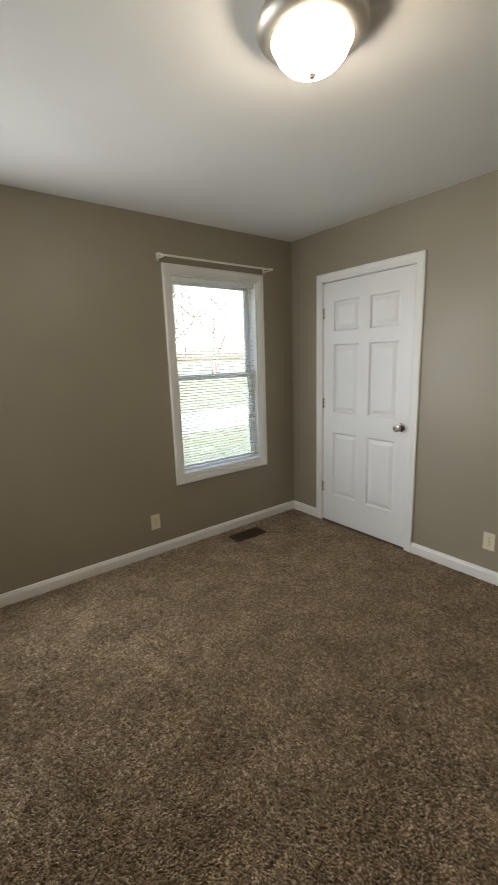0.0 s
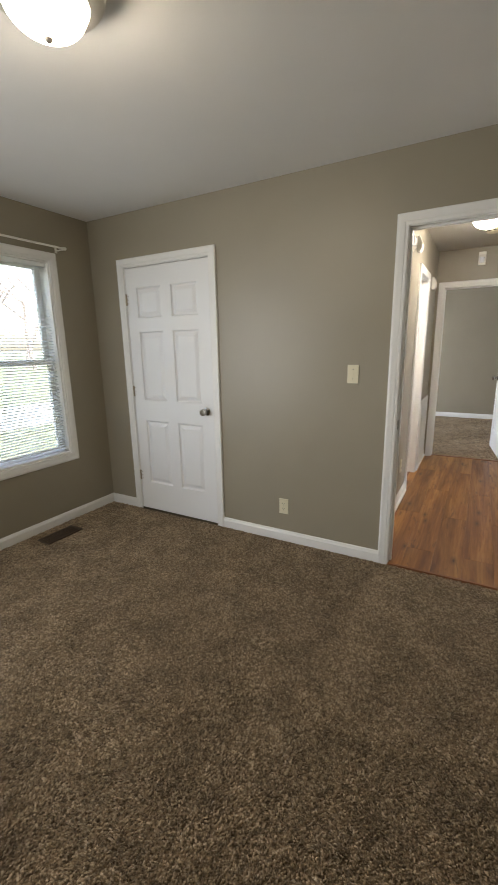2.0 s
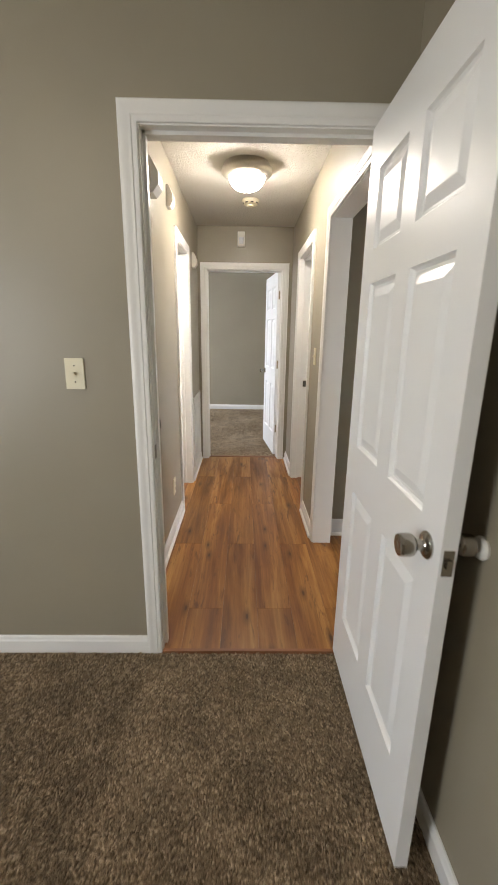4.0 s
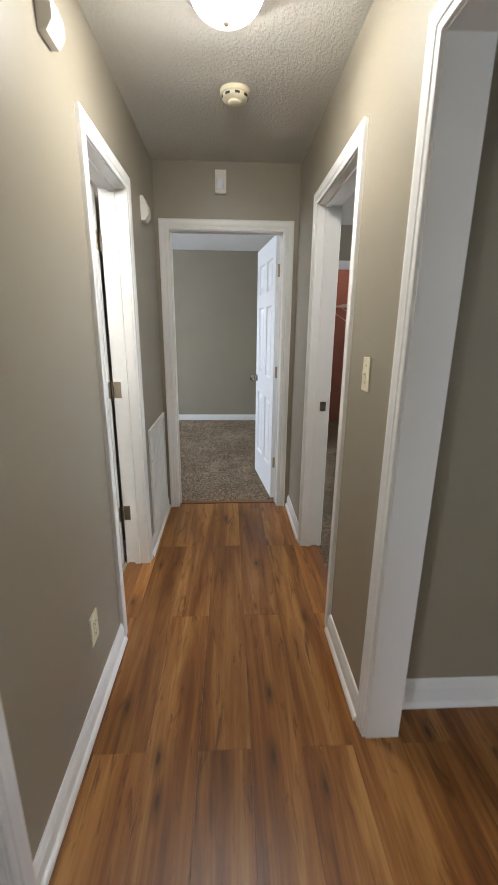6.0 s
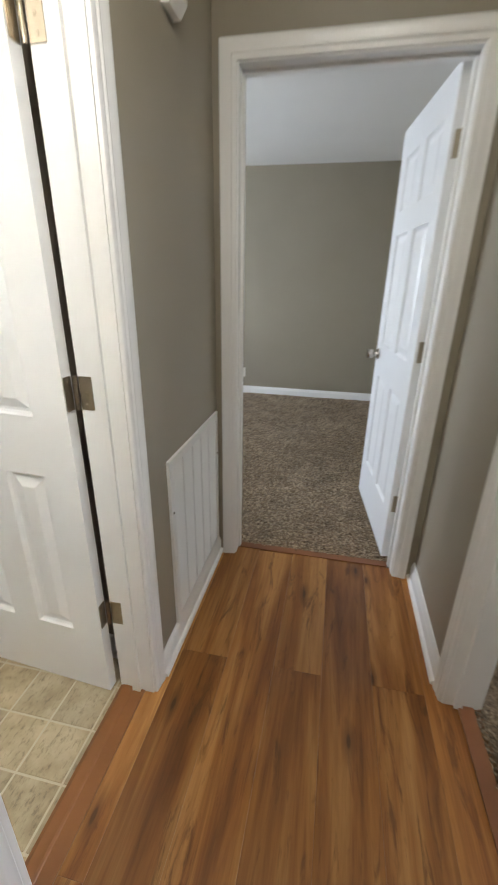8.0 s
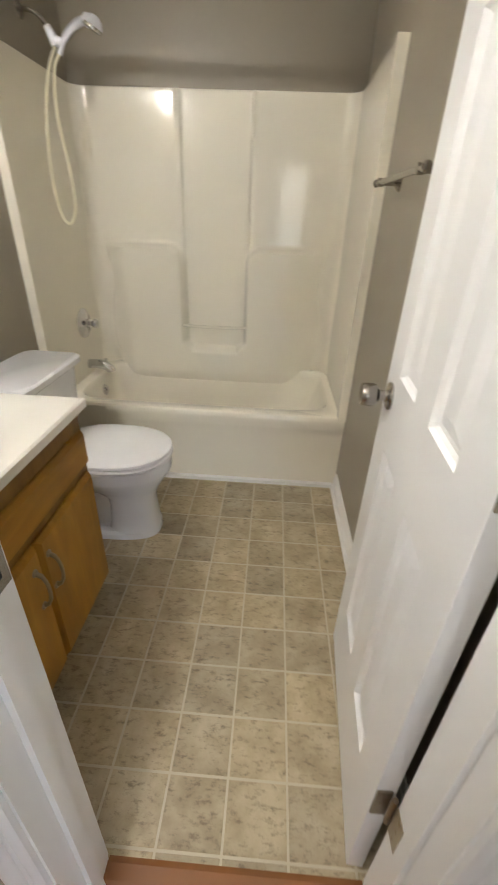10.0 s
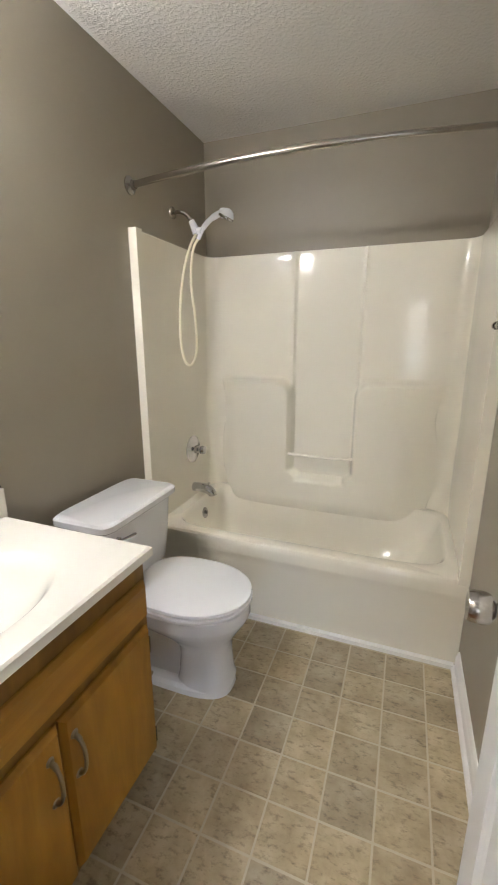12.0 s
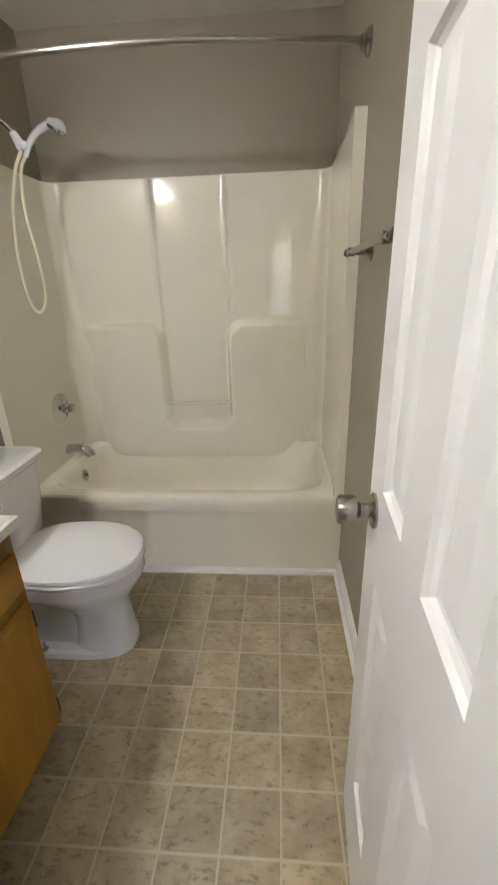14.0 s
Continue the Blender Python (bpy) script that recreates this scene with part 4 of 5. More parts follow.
def relief(x, z):
    """How far the moulded back panel stands proud: two lobes, the sill between them and the middle panel's lips."""
    fade = ease((x - W - 0.08) / 0.16) * ease((E_ - 0.08 - x) / 0.26)
    lobes = max(inside(x, z, W - 0.6, 4.083, -0.6, 1.117, 0.09), inside(x, z, 4.455, E_ + 0.6, -0.6, 1.117, 0.09))
    sill = inside(x, z, W, E_, -0.6, 0.53, 0.02)
    edge = 4.083 + 0.05 * (1 - ease((z - 0.53) / 0.05))
    edge2 = 4.455 - 0.05 * (1 - ease((z - 0.53) / 0.05))
    if z < 0.6:
        lobes = max(lobes, edge - x, x - edge2)
    d = 0.07 * ease(max(lobes, sill) / 0.04 + 0.5) * fade * ease((z - 0.2) / 0.2)
    lip = 0.010 * math.exp(-((x - 4.080) / 0.012) ** 2) - 0.009 * ease((x - 4.084) / 0.014) * ease((4.47 - x) / 0.014) + 0.009 * math.exp(-((x - 4.466) / 0.011) ** 2)
    return d + lip * (1 - ease(max(lobes, sill) / 0.02 + 0.5))


def panel_ring(z, off, proud):
    """One level line of the three upright panels, with coved corners that swell and flare."""
    l, r, b = W + off, E_ - off, B - off
    rad = 0.07 + 0.035 * math.exp(-((z - 0.93) / 0.13) ** 2) + 0.035 * (1 - ease((z - 0.41) / 0.17))
    pts = [Vector((l, TY + 0.03 + (b - rad - TY - 0.03) * k / 6, z)) for k in range(6)]
    pts += [Vector((u, v, z)) for u, v in arc(l + rad, b - rad, rad, 180, 90, 14)]
    x0, x1 = l + rad, r - rad
    xs = [x0 + (3.72 - x0) * k / 12 for k in range(1, 12)] + [3.72 + 1.1 * k / 200 for k in range(201)] + [4.82 + (x1 - 4.82) * k / 12 for k in range(1, 12)]
    pts += [Vector((x, b - relief(x, z) * proud, z)) for x in xs]
    pts += [Vector((u, v, z)) for u, v in arc(r - rad, b - rad, rad, 90, 0, 14)]
    return pts + [Vector((r, b - rad + (TY + 0.03 - b + rad) * k / 6, z)) for k in range(1, 7)]


bm = bmesh.new()
levels = [panel_ring(0.24 + (1.818 - 0.24) * k / 165, 0.032, 1.0) for k in range(166)]
levels += [panel_ring(1.823, 0.031, 1.0), panel_ring(1.826, 0.027, 0.8), panel_ring(1.827, 0.02, 0.3), panel_ring(1.827, 0.001, 0.0)]
skin(bm, levels, closed=False)
part("wall_panel", bm, TUBM, tub, smooth=True)
for x0, x1 in ((W + 0.001, W + 0.042), (E_ - 0.042, E_ - 0.001)):
    part("flange", boxes((x0, x1, TY - 0.008, TY + 0.034, 0.40, 1.83)), TUBM, tub, bevel=0.009, smooth=True, seg=3)
bm = bmesh.new()
tube(bm, smooth_path([(4.07, 2.765, 0.675), (4.12, 2.748, 0.675), (4.27, 2.744, 0.673), (4.41, 2.748, 0.675), (4.462, 2.765, 0.675)], 5), 0.0085, 10)
part("grab_bar", bm, TUBM, tub, smooth=True)
part("drain", lathe(bmesh.new(), [(0.0, 0.0), (0.032, 0.0), (0.03, 0.004), (0.0, 0.005)], pose(3.82, 2.47, 0.087), 20), CHROME, tub, "chrome drain", smooth=True)
base = boxes((W + 0.4, E_ - 0.015, TY - 0.012, TY + 0.013, 0.0, 0.02))
tagged(part("tub_trim", base, TRIM, bevel=0.006), label="white caulked trim strip along the tub foot", category="trim", kind="structure")

fv = empty("shower_valve", label="chrome shower valve with clear knob on the surround", category="shower valve")
part("escutcheon", lathe(bmesh.new(), [(0.0, 0.0), (0.082, 0.0), (0.082, 0.003), (0.07, 0.010), (0.03, 0.016), (0.024, 0.02), (0.022, 0.036), (0.0, 0.036)], pose(W + 0.032, 2.525, 0.713, 0, 90, 0), 32), CHROME, fv, smooth=True)
part("knob", lathe(bmesh.new(), [(0.0, 0.036), (0.012, 0.036), (0.012, 0.05), (0.024, 0.055), (0.027, 0.066), (0.024, 0.08), (0.0, 0.085)], pose(W + 0.032, 2.525, 0.713, 0, 90, 0), 10), CHROME, fv, "faceted clear-chrome knob")
sp = empty("tub_spout", label="chrome tub spout on the surround", category="faucet")
bm = bmesh.new()
tube(bm, smooth_path([(W + 0.03, 2.52, 0.475), (W + 0.08, 2.52, 0.477), (W + 0.125, 2.52, 0.47), (W + 0.155, 2.52, 0.45), (W + 0.16, 2.52, 0.436)], 5), [0.027] * 6 + [0.029] * 6 + [0.028] * 4 + [0.026] * 5, 16)
part("body", bm, CHROME, sp, smooth=True)
part("diverter", lathe(bmesh.new(), [(0.0, 0.0), (0.005, 0.0), (0.005, 0.014), (0.008, 0.016), (0.008, 0.022), (0.0, 0.023)], pose(W + 0.135, 2.52, 0.49), 12), CHROME, sp)
ov = empty("overflow_plate", label="round chrome overflow plate inside the tub", category="overflow")
part("plate", lathe(bmesh.new(), [(0.0, 0.0), (0.036, 0.0), (0.036, 0.004), (0.03, 0.008), (0.0, 0.009)], pose(3.622, 2.505, 0.318, 0, 80, 0), 24), CHROME, ov, smooth=True)
part("lever", boxes((3.63, 3.645, 2.501, 2.509, 0.315, 0.335)), CHROME, ov, bevel=0.002)

# ---- hand shower ----
hs = empty("hand_shower", label="white hand shower with looped ivory hose", category="shower")
part("wall_flange", lathe(bmesh.new(), [(0.0, 0.0), (0.03, 0.0), (0.028, 0.006), (0.014, 0.012), (0.0, 0.012)], pose(W, 2.46, 1.985, 0, 90, 0), 20), NICKEL, hs, smooth=True)
bm = bmesh.new()
tube(bm, smooth_path([(W + 0.008, 2.46, 1.985), (W + 0.04, 2.462, 1.985), (W + 0.075, 2.468, 1.97), (W + 0.105, 2.475, 1.935)], 5), 0.0085, 10)
part("arm", bm, NICKEL, hs, smooth=True)
bm = bmesh.new()
tube(bm, [(W + 0.1, 2.474, 1.942), (W + 0.115, 2.478, 1.91), (W + 0.12, 2.48, 1.88)], [0.015, 0.02, 0.016], 12)
tube(bm, [(W + 0.115, 2.48, 1.90), (W + 0.15, 2.486, 1.892)], [0.016, 0.019], 12)
part("bracket", bm, LILAC, hs, "pale plastic bracket", smooth=True)
bm = bmesh.new()
tube(bm, smooth_path([(W + 0.13, 2.486, 1.855), (W + 0.155, 2.488, 1.90), (W + 0.195, 2.49, 1.94), (W + 0.245, 2.495, 1.965), (W + 0.275, 2.498, 1.968)], 5), [0.011] * 6 + [0.0135] * 6 + [0.016] * 5 + [0.024] * 4, 14)
part("handle", bm, LILAC, hs, "white plastic handle", smooth=True)
part("spray_head", lathe(bmesh.new(), [(0.0, 0.034), (0.014, 0.032), (0.028, 0.022), (0.037, 0.006), (0.039, -0.008), (0.036, -0.016), (0.0, -0.018)], pose(W + 0.285, 2.50, 1.955, 0, 28, 0), 24), LILAC, hs, smooth=True)
part("spray_ring", lathe(bmesh.new(), [(0.03, -0.018), (0.0385, -0.016), (0.0402, -0.008), (0.038, -0.003), (0.03, -0.014)], pose(W + 0.285, 2.50, 1.955, 0, 28, 0), 24), CHROME, hs, smooth=True)
bm = bmesh.new()
tube(bm, smooth_path([(W + 0.12, 2.478, 1.878), (W + 0.09, 2.455, 1.80), (W + 0.065, 2.425, 1.66), (W + 0.052, 2.405, 1.48), (W + 0.055, 2.40, 1.33), (W + 0.075, 2.405, 1.235), (W + 0.105, 2.42, 1.225), (W + 0.125, 2.44, 1.30), (W + 0.118, 2.45, 1.45), (W + 0.092, 2.465, 1.64), (W + 0.10, 2.48, 1.80), (W + 0.13, 2.486, 1.86)], 8), 0.0072, 8)
part("hose", bm, HOSE, hs, "ivory looped hose", smooth=True)

# ---- shower rod, towel bar ----
sr = empty("shower_rod", label="curved brushed nickel shower curtain rod", category="shower rod")
arcpts = [(W + 0.012 + (E_ - W - 0.024) * i / 24, 2.105 - 0.085 * math.sin(math.pi * i / 24) ** 0.9, 2.003) for i in range(25)]
bm = bmesh.new()
tube(bm, arcpts[:17], 0.0135, 14)
part("outer_tube", bm, NICKEL, sr, smooth=True)
bm = bmesh.new()
tube(bm, arcpts[15:], 0.0112, 14)
part("inner_tube", bm, NICKEL, sr, smooth=True)
for x, s in ((W, 1), (E_, -1)):
    part("end_flange", lathe(bmesh.new(), [(0.0, 0.0), (0.037, 0.0), (0.037, 0.006), (0.03, 0.013), (0.02, 0.017), (0.018, 0.03), (0.0, 0.03)], pose(x, 2.105, 2.003, 0, 90 * s, 0), 28), NICKEL, sr, smooth=True)

tb = empty("towel_bar", label="brushed nickel towel bar on the wall behind the door", category="towel bar")
for y in (1.86, 1.42):
    part("post", lathe(bmesh.new(), [(0.0, 0.0), (0.026, 0.0), (0.026, 0.005), (0.018, 0.012), (0.010, 0.02), (0.0095, 0.05), (0.013, 0.058), (0.013, 0.074), (0.0, 0.077)], pose(X_BE, y, 1.397, 0, -90, 0), 20), NICKEL, tb, smooth=True)
bm = bmesh.new()
tube(bm, [(X_BE - 0.066, 1.375, 1.397), (X_BE - 0.066, 1.905, 1.397)], 0.0085, 12)
part("bar", bm, NICKEL, tb, smooth=True)
for y, a in ((1.905, -90), (1.375, 90)):
    part("finial", lathe(bmesh.new(), [(0.0, 0.0), (0.012, 0.0), (0.013, 0.01), (0.009, 0.016), (0.0, 0.018)], pose(X_BE - 0.066, y, 1.397, a), 14), NICKEL, tb, smooth=True)

# ---- toilet ----
to = empty("toilet", pose(X_BW + 0.021, 1.665, 0), label="white porcelain two-piece toilet with closed lid", category="toilet")


def tpart(name, rings, label="", cap=True, mat=PORC):
    bm = bmesh.new()
    skin(bm, rings, cap=cap)
    ob = part(name, bm, mat, to, label, smooth=True)
    return ob


tpart("foot", [oval(0.385, 0, 0.0, 0.245, 0.108, 40, 3, 5), oval(0.385, 0, 0.022, 0.242, 0.105, 40, 3, 5), oval(0.385, 0, 0.034, 0.225, 0.092, 40, 3, 5)], "porcelain foot")
tpart("trapway", [oval(0.33, 0, 0.03, 0.17, 0.056, 32, 3), oval(0.33, 0, 0.12, 0.165, 0.05, 32, 3), oval(0.34, 0, 0.22, 0.17, 0.056, 32, 3), oval(0.36, 0, 0.30, 0.19, 0.09, 32, 3)])
tpart("pedestal", [oval(0.515, 0, 0.028, 0.112, 0.096, 36, 3.2), oval(0.515, 0, 0.06, 0.105, 0.089, 36, 3), oval(0.515, 0, 0.15, 0.100, 0.084, 36, 2.8), oval(0.512, 0, 0.20, 0.108, 0.090, 36, 2.6), oval(0.49, 0, 0.25, 0.15, 0.118, 36, 2.4), oval(0.46, 0, 0.295, 0.21, 0.152, 36, 2.2, 2.6), oval(0.447, 0, 0.325, 0.242, 0.172, 36, 2.1, 3.0), oval(0.445, 0, 0.342, 0.25, 0.179, 36, 2.1, 3.2), oval(0.445, 0, 0.383, 0.25, 0.179, 36, 2.1, 3.2), oval(0.445, 0, 0.392, 0.24, 0.17, 36, 2.1, 3.2)], "flared porcelain bowl")
tpart("seat", [oval(0.46, 0, 0.393, 0.235, 0.182, 40, 2.1, 2.8), oval(0.46, 0, 0.399, 0.242, 0.188, 40, 2.1, 2.8), oval(0.46, 0, 0.408, 0.242, 0.188, 40, 2.1, 2.8), oval(0.46, 0, 0.412, 0.236, 0.183, 40, 2.1, 2.8)], "white plastic seat", mat=PORC)
tpart("lid", [oval(0.46, 0, 0.414, 0.232, 0.180, 40, 2.1, 2.8), oval(0.46, 0, 0.419, 0.24, 0.187, 40, 2.1, 2.8), oval(0.46, 0, 0.428, 0.238, 0.185, 40, 2.1, 2.8), oval(0.46, 0, 0.433, 0.222, 0.17, 40, 2.1, 2.8), oval(0.46, 0, 0.4345, 0.12, 0.09, 40, 2.1, 2.6)], "closed white lid")
tpart("deck", [oval(0.155, 0, 0.30, 0.13, 0.10, 32, 6), oval(0.15, 0, 0.35, 0.14, 0.125, 32, 6), oval(0.15, 0, 0.392, 0.14, 0.13, 32, 6)])
tpart("tank", [oval(0.135, 0, 0.392, 0.085, 0.185, 40, 7), oval(0.138, 0, 0.42, 0.098, 0.20, 40, 7), oval(0.14, 0, 0.56, 0.106, 0.214, 40, 8), oval(0.142, 0, 0.705, 0.112, 0.222, 40, 8)], "porcelain tank")
tpart("tank_lid", [oval(0.147, 0, 0.706, 0.124, 0.232, 40, 9), oval(0.147, 0, 0.712, 0.13, 0.238, 40, 9), oval(0.147, 0, 0.733, 0.13, 0.238, 40, 9), oval(0.147, 0, 0.741, 0.122, 0.23, 40, 8)], "porcelain tank lid")
bm = bmesh.new()
lathe(bm, [(0.0, 0.0), (0.013, 0.0), (0.012, 0.008), (0.006, 0.012), (0.0, 0.012)], pose(0.25, -0.155, 0.655, 0, 90, 0), 14)
tube(bm, [(0.262, -0.155, 0.655), (0.268, -0.12, 0.652), (0.268, -0.075, 0.645)], [0.005, 0.0055, 0.007], 8)
part("flush_lever", bm, CHROME, to, "chrome flush lever", smooth=True)
for y in (-0.075, 0.075):
    part("seat_hinge", lathe(bmesh.new(), [(0.0, 0.0), (0.011, 0.0), (0.011, 0.05), (0.0, 0.05)], pose(0.235, y - 0.025, 0.412, -90), 12), PORC, to, smooth=True)
for y in (-0.098, 0.098):
    part("floor_bolt", lathe(bmesh.new(), [(0.0, 0.03), (0.013, 0.03), (0.013, 0.036), (0.005, 0.038), (0.005, 0.062), (0.0, 0.063)], pose(0.30, y * 0.93, 0.0), 10), BRONZE, to, "rusty floor bolt")
wv = empty("water_valve", label="chrome water stop valve behind the toilet", category="valve")
bm = bmesh.new()
tube(bm, [(X_BW, 1.36, 0.17), (X_BW + 0.06, 1.36, 0.17)], 0.008, 8)
tube(bm, smooth_path([(X_BW + 0.05, 1.36, 0.17), (X_BW + 0.055, 1.40, 0.26), (X_BW + 0.08, 1.47, 0.34), (X_BW + 0.09, 1.50, 0.40)], 5), 0.005, 8)
part("pipe", bm, CHROME, wv, smooth=True)
part("handle", lathe(bmesh.new(), [(0.0, 0.0), (0.016, 0.0), (0.016, 0.012), (0.0, 0.012)], pose(X_BW + 0.06, 1.36, 0.17, 0, 90, 0), 10), CHROME, wv)

# ---- vanity ----
VX, VY0, VY1, VZ = 4.065, 0.575, 1.275, 0.772
va = empty("vanity_cabinet", label="honey oak bathroom vanity cabinet with two doors", category="cabinet")
part("body", boxes((X_BW + 0.001, VX - 0.02, VY0, VY0 + 0.016, 0.10, VZ), (X_BW + 0.001, VX - 0.02, VY1 - 0.016, VY1, 0.10, VZ), (X_BW + 0.001, VX - 0.02, VY0 + 0.016, VY1 - 0.016, 0.10, 0.116), (X_BW + 0.001, X_BW + 0.012, VY0 + 0.016, VY1 - 0.016, 0.116, VZ)), OAKZ, va)
part("face_frame", boxes((VX - 0.02, VX, VY0, VY0 + 0.04, 0.10, VZ), (VX - 0.02, VX, VY1 - 0.04, VY1, 0.10, VZ), (VX - 0.02, VX, VY0 + 0.04, VY1 - 0.04, 0.10, 0.14), (VX - 0.02, VX, VY0 + 0.04, VY1 - 0.04, 0.55, 0.61), (VX - 0.02, VX, VY0 + 0.04, VY1 - 0.04, 0.70, VZ), (VX - 0.02, VX, 0.915, 0.95, 0.14, 0.55)), OAKF, va)
part("toe_kick", boxes((X_BW + 0.001, VX - 0.085, VY0 + 0.003, VY1 - 0.003, 0.0, 0.10)), OAKY, va, "dark recessed toe kick")


def front(name, y0, y1, z0, z1, mat):
    """A lipped veneer front with an eased edge."""
    bm = bmesh.new()
    rings = []
    for inset, x in ((0.0, VX), (0.0, VX + 0.006), (0.007, VX + 0.016), (0.010, VX + 0.019)):
        rings.append([(x, y0 + inset, z0 + inset), (x, y1 - inset, z0 + inset), (x, y1 - inset, z1 - inset), (x, y0 + inset, z1 - inset)])
    skin(bm, rings)
    ob = part(name, bm, mat, va)
    return ob


front("drawer_front", VY0 + 0.015, VY1 - 0.012, 0.598, 0.708, OAKY)
for y0, y1 in ((VY0 + 0.015, 0.930), (0.936, VY1 - 0.012)):
    dr = front("door", y0, y1, 0.122, 0.562, OAKZ)
    py = 0.894 if y0 < 0.7 else 0.962
    bm = bmesh.new()
    tube(bm, smooth_path([(VX + 0.019, py, 0.505), (VX + 0.034, py, 0.497), (VX + 0.044, py, 0.47), (VX + 0.044, py, 0.43), (VX + 0.034, py, 0.403), (VX + 0.019, py, 0.395)], 5), [0.006] * 6 + [0.0045] * 15 + [0.006] * 5, 10)
    lathe(bm, [(0.0, 0.0), (0.011, 0.0), (0.008, 0.004), (0.0, 0.005)], pose(VX + 0.019, py, 0.507, 0, 90, 0), 10)
    lathe(bm, [(0.0, 0.0), (0.011, 0.0), (0.008, 0.004), (0.0, 0.005)], pose(VX + 0.019, py, 0.393, 0, 90, 0), 10)
    part("pull", bm, BRONZE, dr, "worn arched metal pull", smooth=True)
    for z in (0.165, 0.495):
        hy = y0 + 0.001 if y0 < 0.7 else y1 - 0.001
        part("hinge", boxes((VX + 0.001, VX + 0.012, hy - 0.006, hy + 0.006, z - 0.027, z + 0.027)), DARK, dr, "small dark hinge", bevel=0.002, seg=1)

# cultured marble top with a moulded bowl
vt = empty("sink_counter", label="cream cultured marble vanity top with oval basin", category="countertop")
bm = bmesh.new()
cx, cy = 3.815, 0.915
n = 48
TX0, TX1, TY0, TY1, TZ = X_BW + 0.001, 4.088, Y_BATH0 + 0.001, 1.293, 0.802


def rect_ring(z, inset):
    """The slab's outline as n points, in step with the bowl's."""
    out = []
    x0, x1, y0, y1 = TX0, TX1 - inset, TY0, TY1 - inset
    for i in range(n):
        a = 2 * math.pi * i / n
        c, s = math.cos(a), math.sin(a)
        t = min((x1 - cx) / c if c > 1e-9 else (x0 - cx) / c if c < -1e-9 else 9, (y1 - cy) / s if s > 1e-9 else (y0 - cy) / s if s < -1e-9 else 9)
        out.append(Vector((cx + t * c, cy + t * s, z)))
    corners = [(x1, y1), (x0, y1), (x0, y0), (x1, y0)]
    for q in corners:
        k = min(range(n), key=lambda i: (out[i].x - q[0]) ** 2 + (out[i].y - q[1]) ** 2)
        out[k] = Vector((*q, z))
    return out


rings = [rect_ring(0.7735, 0.0), rect_ring(0.797, 0.0), rect_ring(TZ, 0.006)]
for z, rx, ry, p in ((TZ, 0.215, 0.285, 2.2), (TZ - 0.003, 0.205, 0.275, 2.2), (TZ - 0.004, 0.19, 0.25, 2.1), (TZ - 0.010, 0.182, 0.238, 2), (TZ - 0.03, 0.168, 0.218, 2), (TZ - 0.07, 0.14, 0.18, 2), (TZ - 0.105, 0.10, 0.125, 2), (TZ - 0.122, 0.05, 0.06, 2), (TZ - 0.125, 0.022, 0.022, 2)):
    rings.append([Vector((min(v.x, TX1 - 0.02), v.y, v.z)) for v in oval(cx, cy, z, rx, ry, n, p)])
made = skin(bm, rings, cap=False)
part("slab_and_bowl", bm, COUNT, vt, smooth=True)
part("backsplash", boxes((X_BW + 0.001, X_BW + 0.021, TY0, TY1 + 0.002, TZ - 0.002, 0.897)), COUNT, vt, bevel=0.004, smooth=True)
part("drain", lathe(bmesh.new(), [(0.0, 0.0), (0.012, 0.001), (0.014, -0.002), (0.02, -0.002), (0.027, 0.002), (0.03, 0.0), (0.03, -0.004), (0.0, -0.004)], pose(cx - 0.008, cy, TZ - 0.119), 24), NICKEL, vt, "satin metal pop-up drain", smooth=True)

fa = empty("basin_faucet", label="brushed nickel two-handle basin faucet", category="faucet")
fx, fy, fz = 3.613, 0.915, TZ
bm = bmesh.new()
skin(bm, [oval(fx, fy, fz + h, rx, ry, 28, 3) for h, rx, ry in ((0.0, 0.03, 0.082), (0.012, 0.03, 0.082), (0.02, 0.024, 0.074), (0.022, 0.01, 0.06))])
part("base", bm, NICKEL, fa, smooth=True)
bm = bmesh.new()
tube(bm, smooth_path([(fx, fy, fz + 0.015), (fx + 0.012, fy, fz + 0.05), (fx + 0.05, fy, fz + 0.07), (fx + 0.095, fy, fz + 0.06), (fx + 0.112, fy, fz + 0.045)], 5), [0.019] * 6 + [0.015] * 9 + [0.012] * 6, 12)
part("spout", bm, NICKEL, fa, smooth=True)
for s in (-1, 1):
    bm = bmesh.new()
    lathe(bm, [(0.0, 0.0), (0.02, 0.0), (0.018, 0.02), (0.014, 0.034), (0.0, 0.038)], pose(fx, fy + s * 0.055, fz + 0.016), 16)
    tube(bm, smooth_path([(fx, fy + s * 0.055, fz + 0.045), (fx + 0.015, fy + s * 0.066, fz + 0.066), (fx + 0.05, fy + s * 0.088, fz + 0.085), (fx + 0.075, fy + s * 0.098, fz + 0.089)], 4), [0.011] * 4 + [0.007] * 5 + [0.0055] * 4, 10)
    part("lever_handle", bm, NICKEL, fa, smooth=True)
bm = bmesh.new()
tube(bm, [(fx - 0.022, fy, fz + 0.015), (fx - 0.022, fy, fz + 0.085)], 0.0028, 8)
lathe(bm, [(0.0, 0.0), (0.007, 0.002), (0.007, 0.008), (0.0, 0.011)], pose(fx - 0.022, fy, fz + 0.082), 10)
part("pop_up_rod", bm, NICKEL, fa, smooth=True)

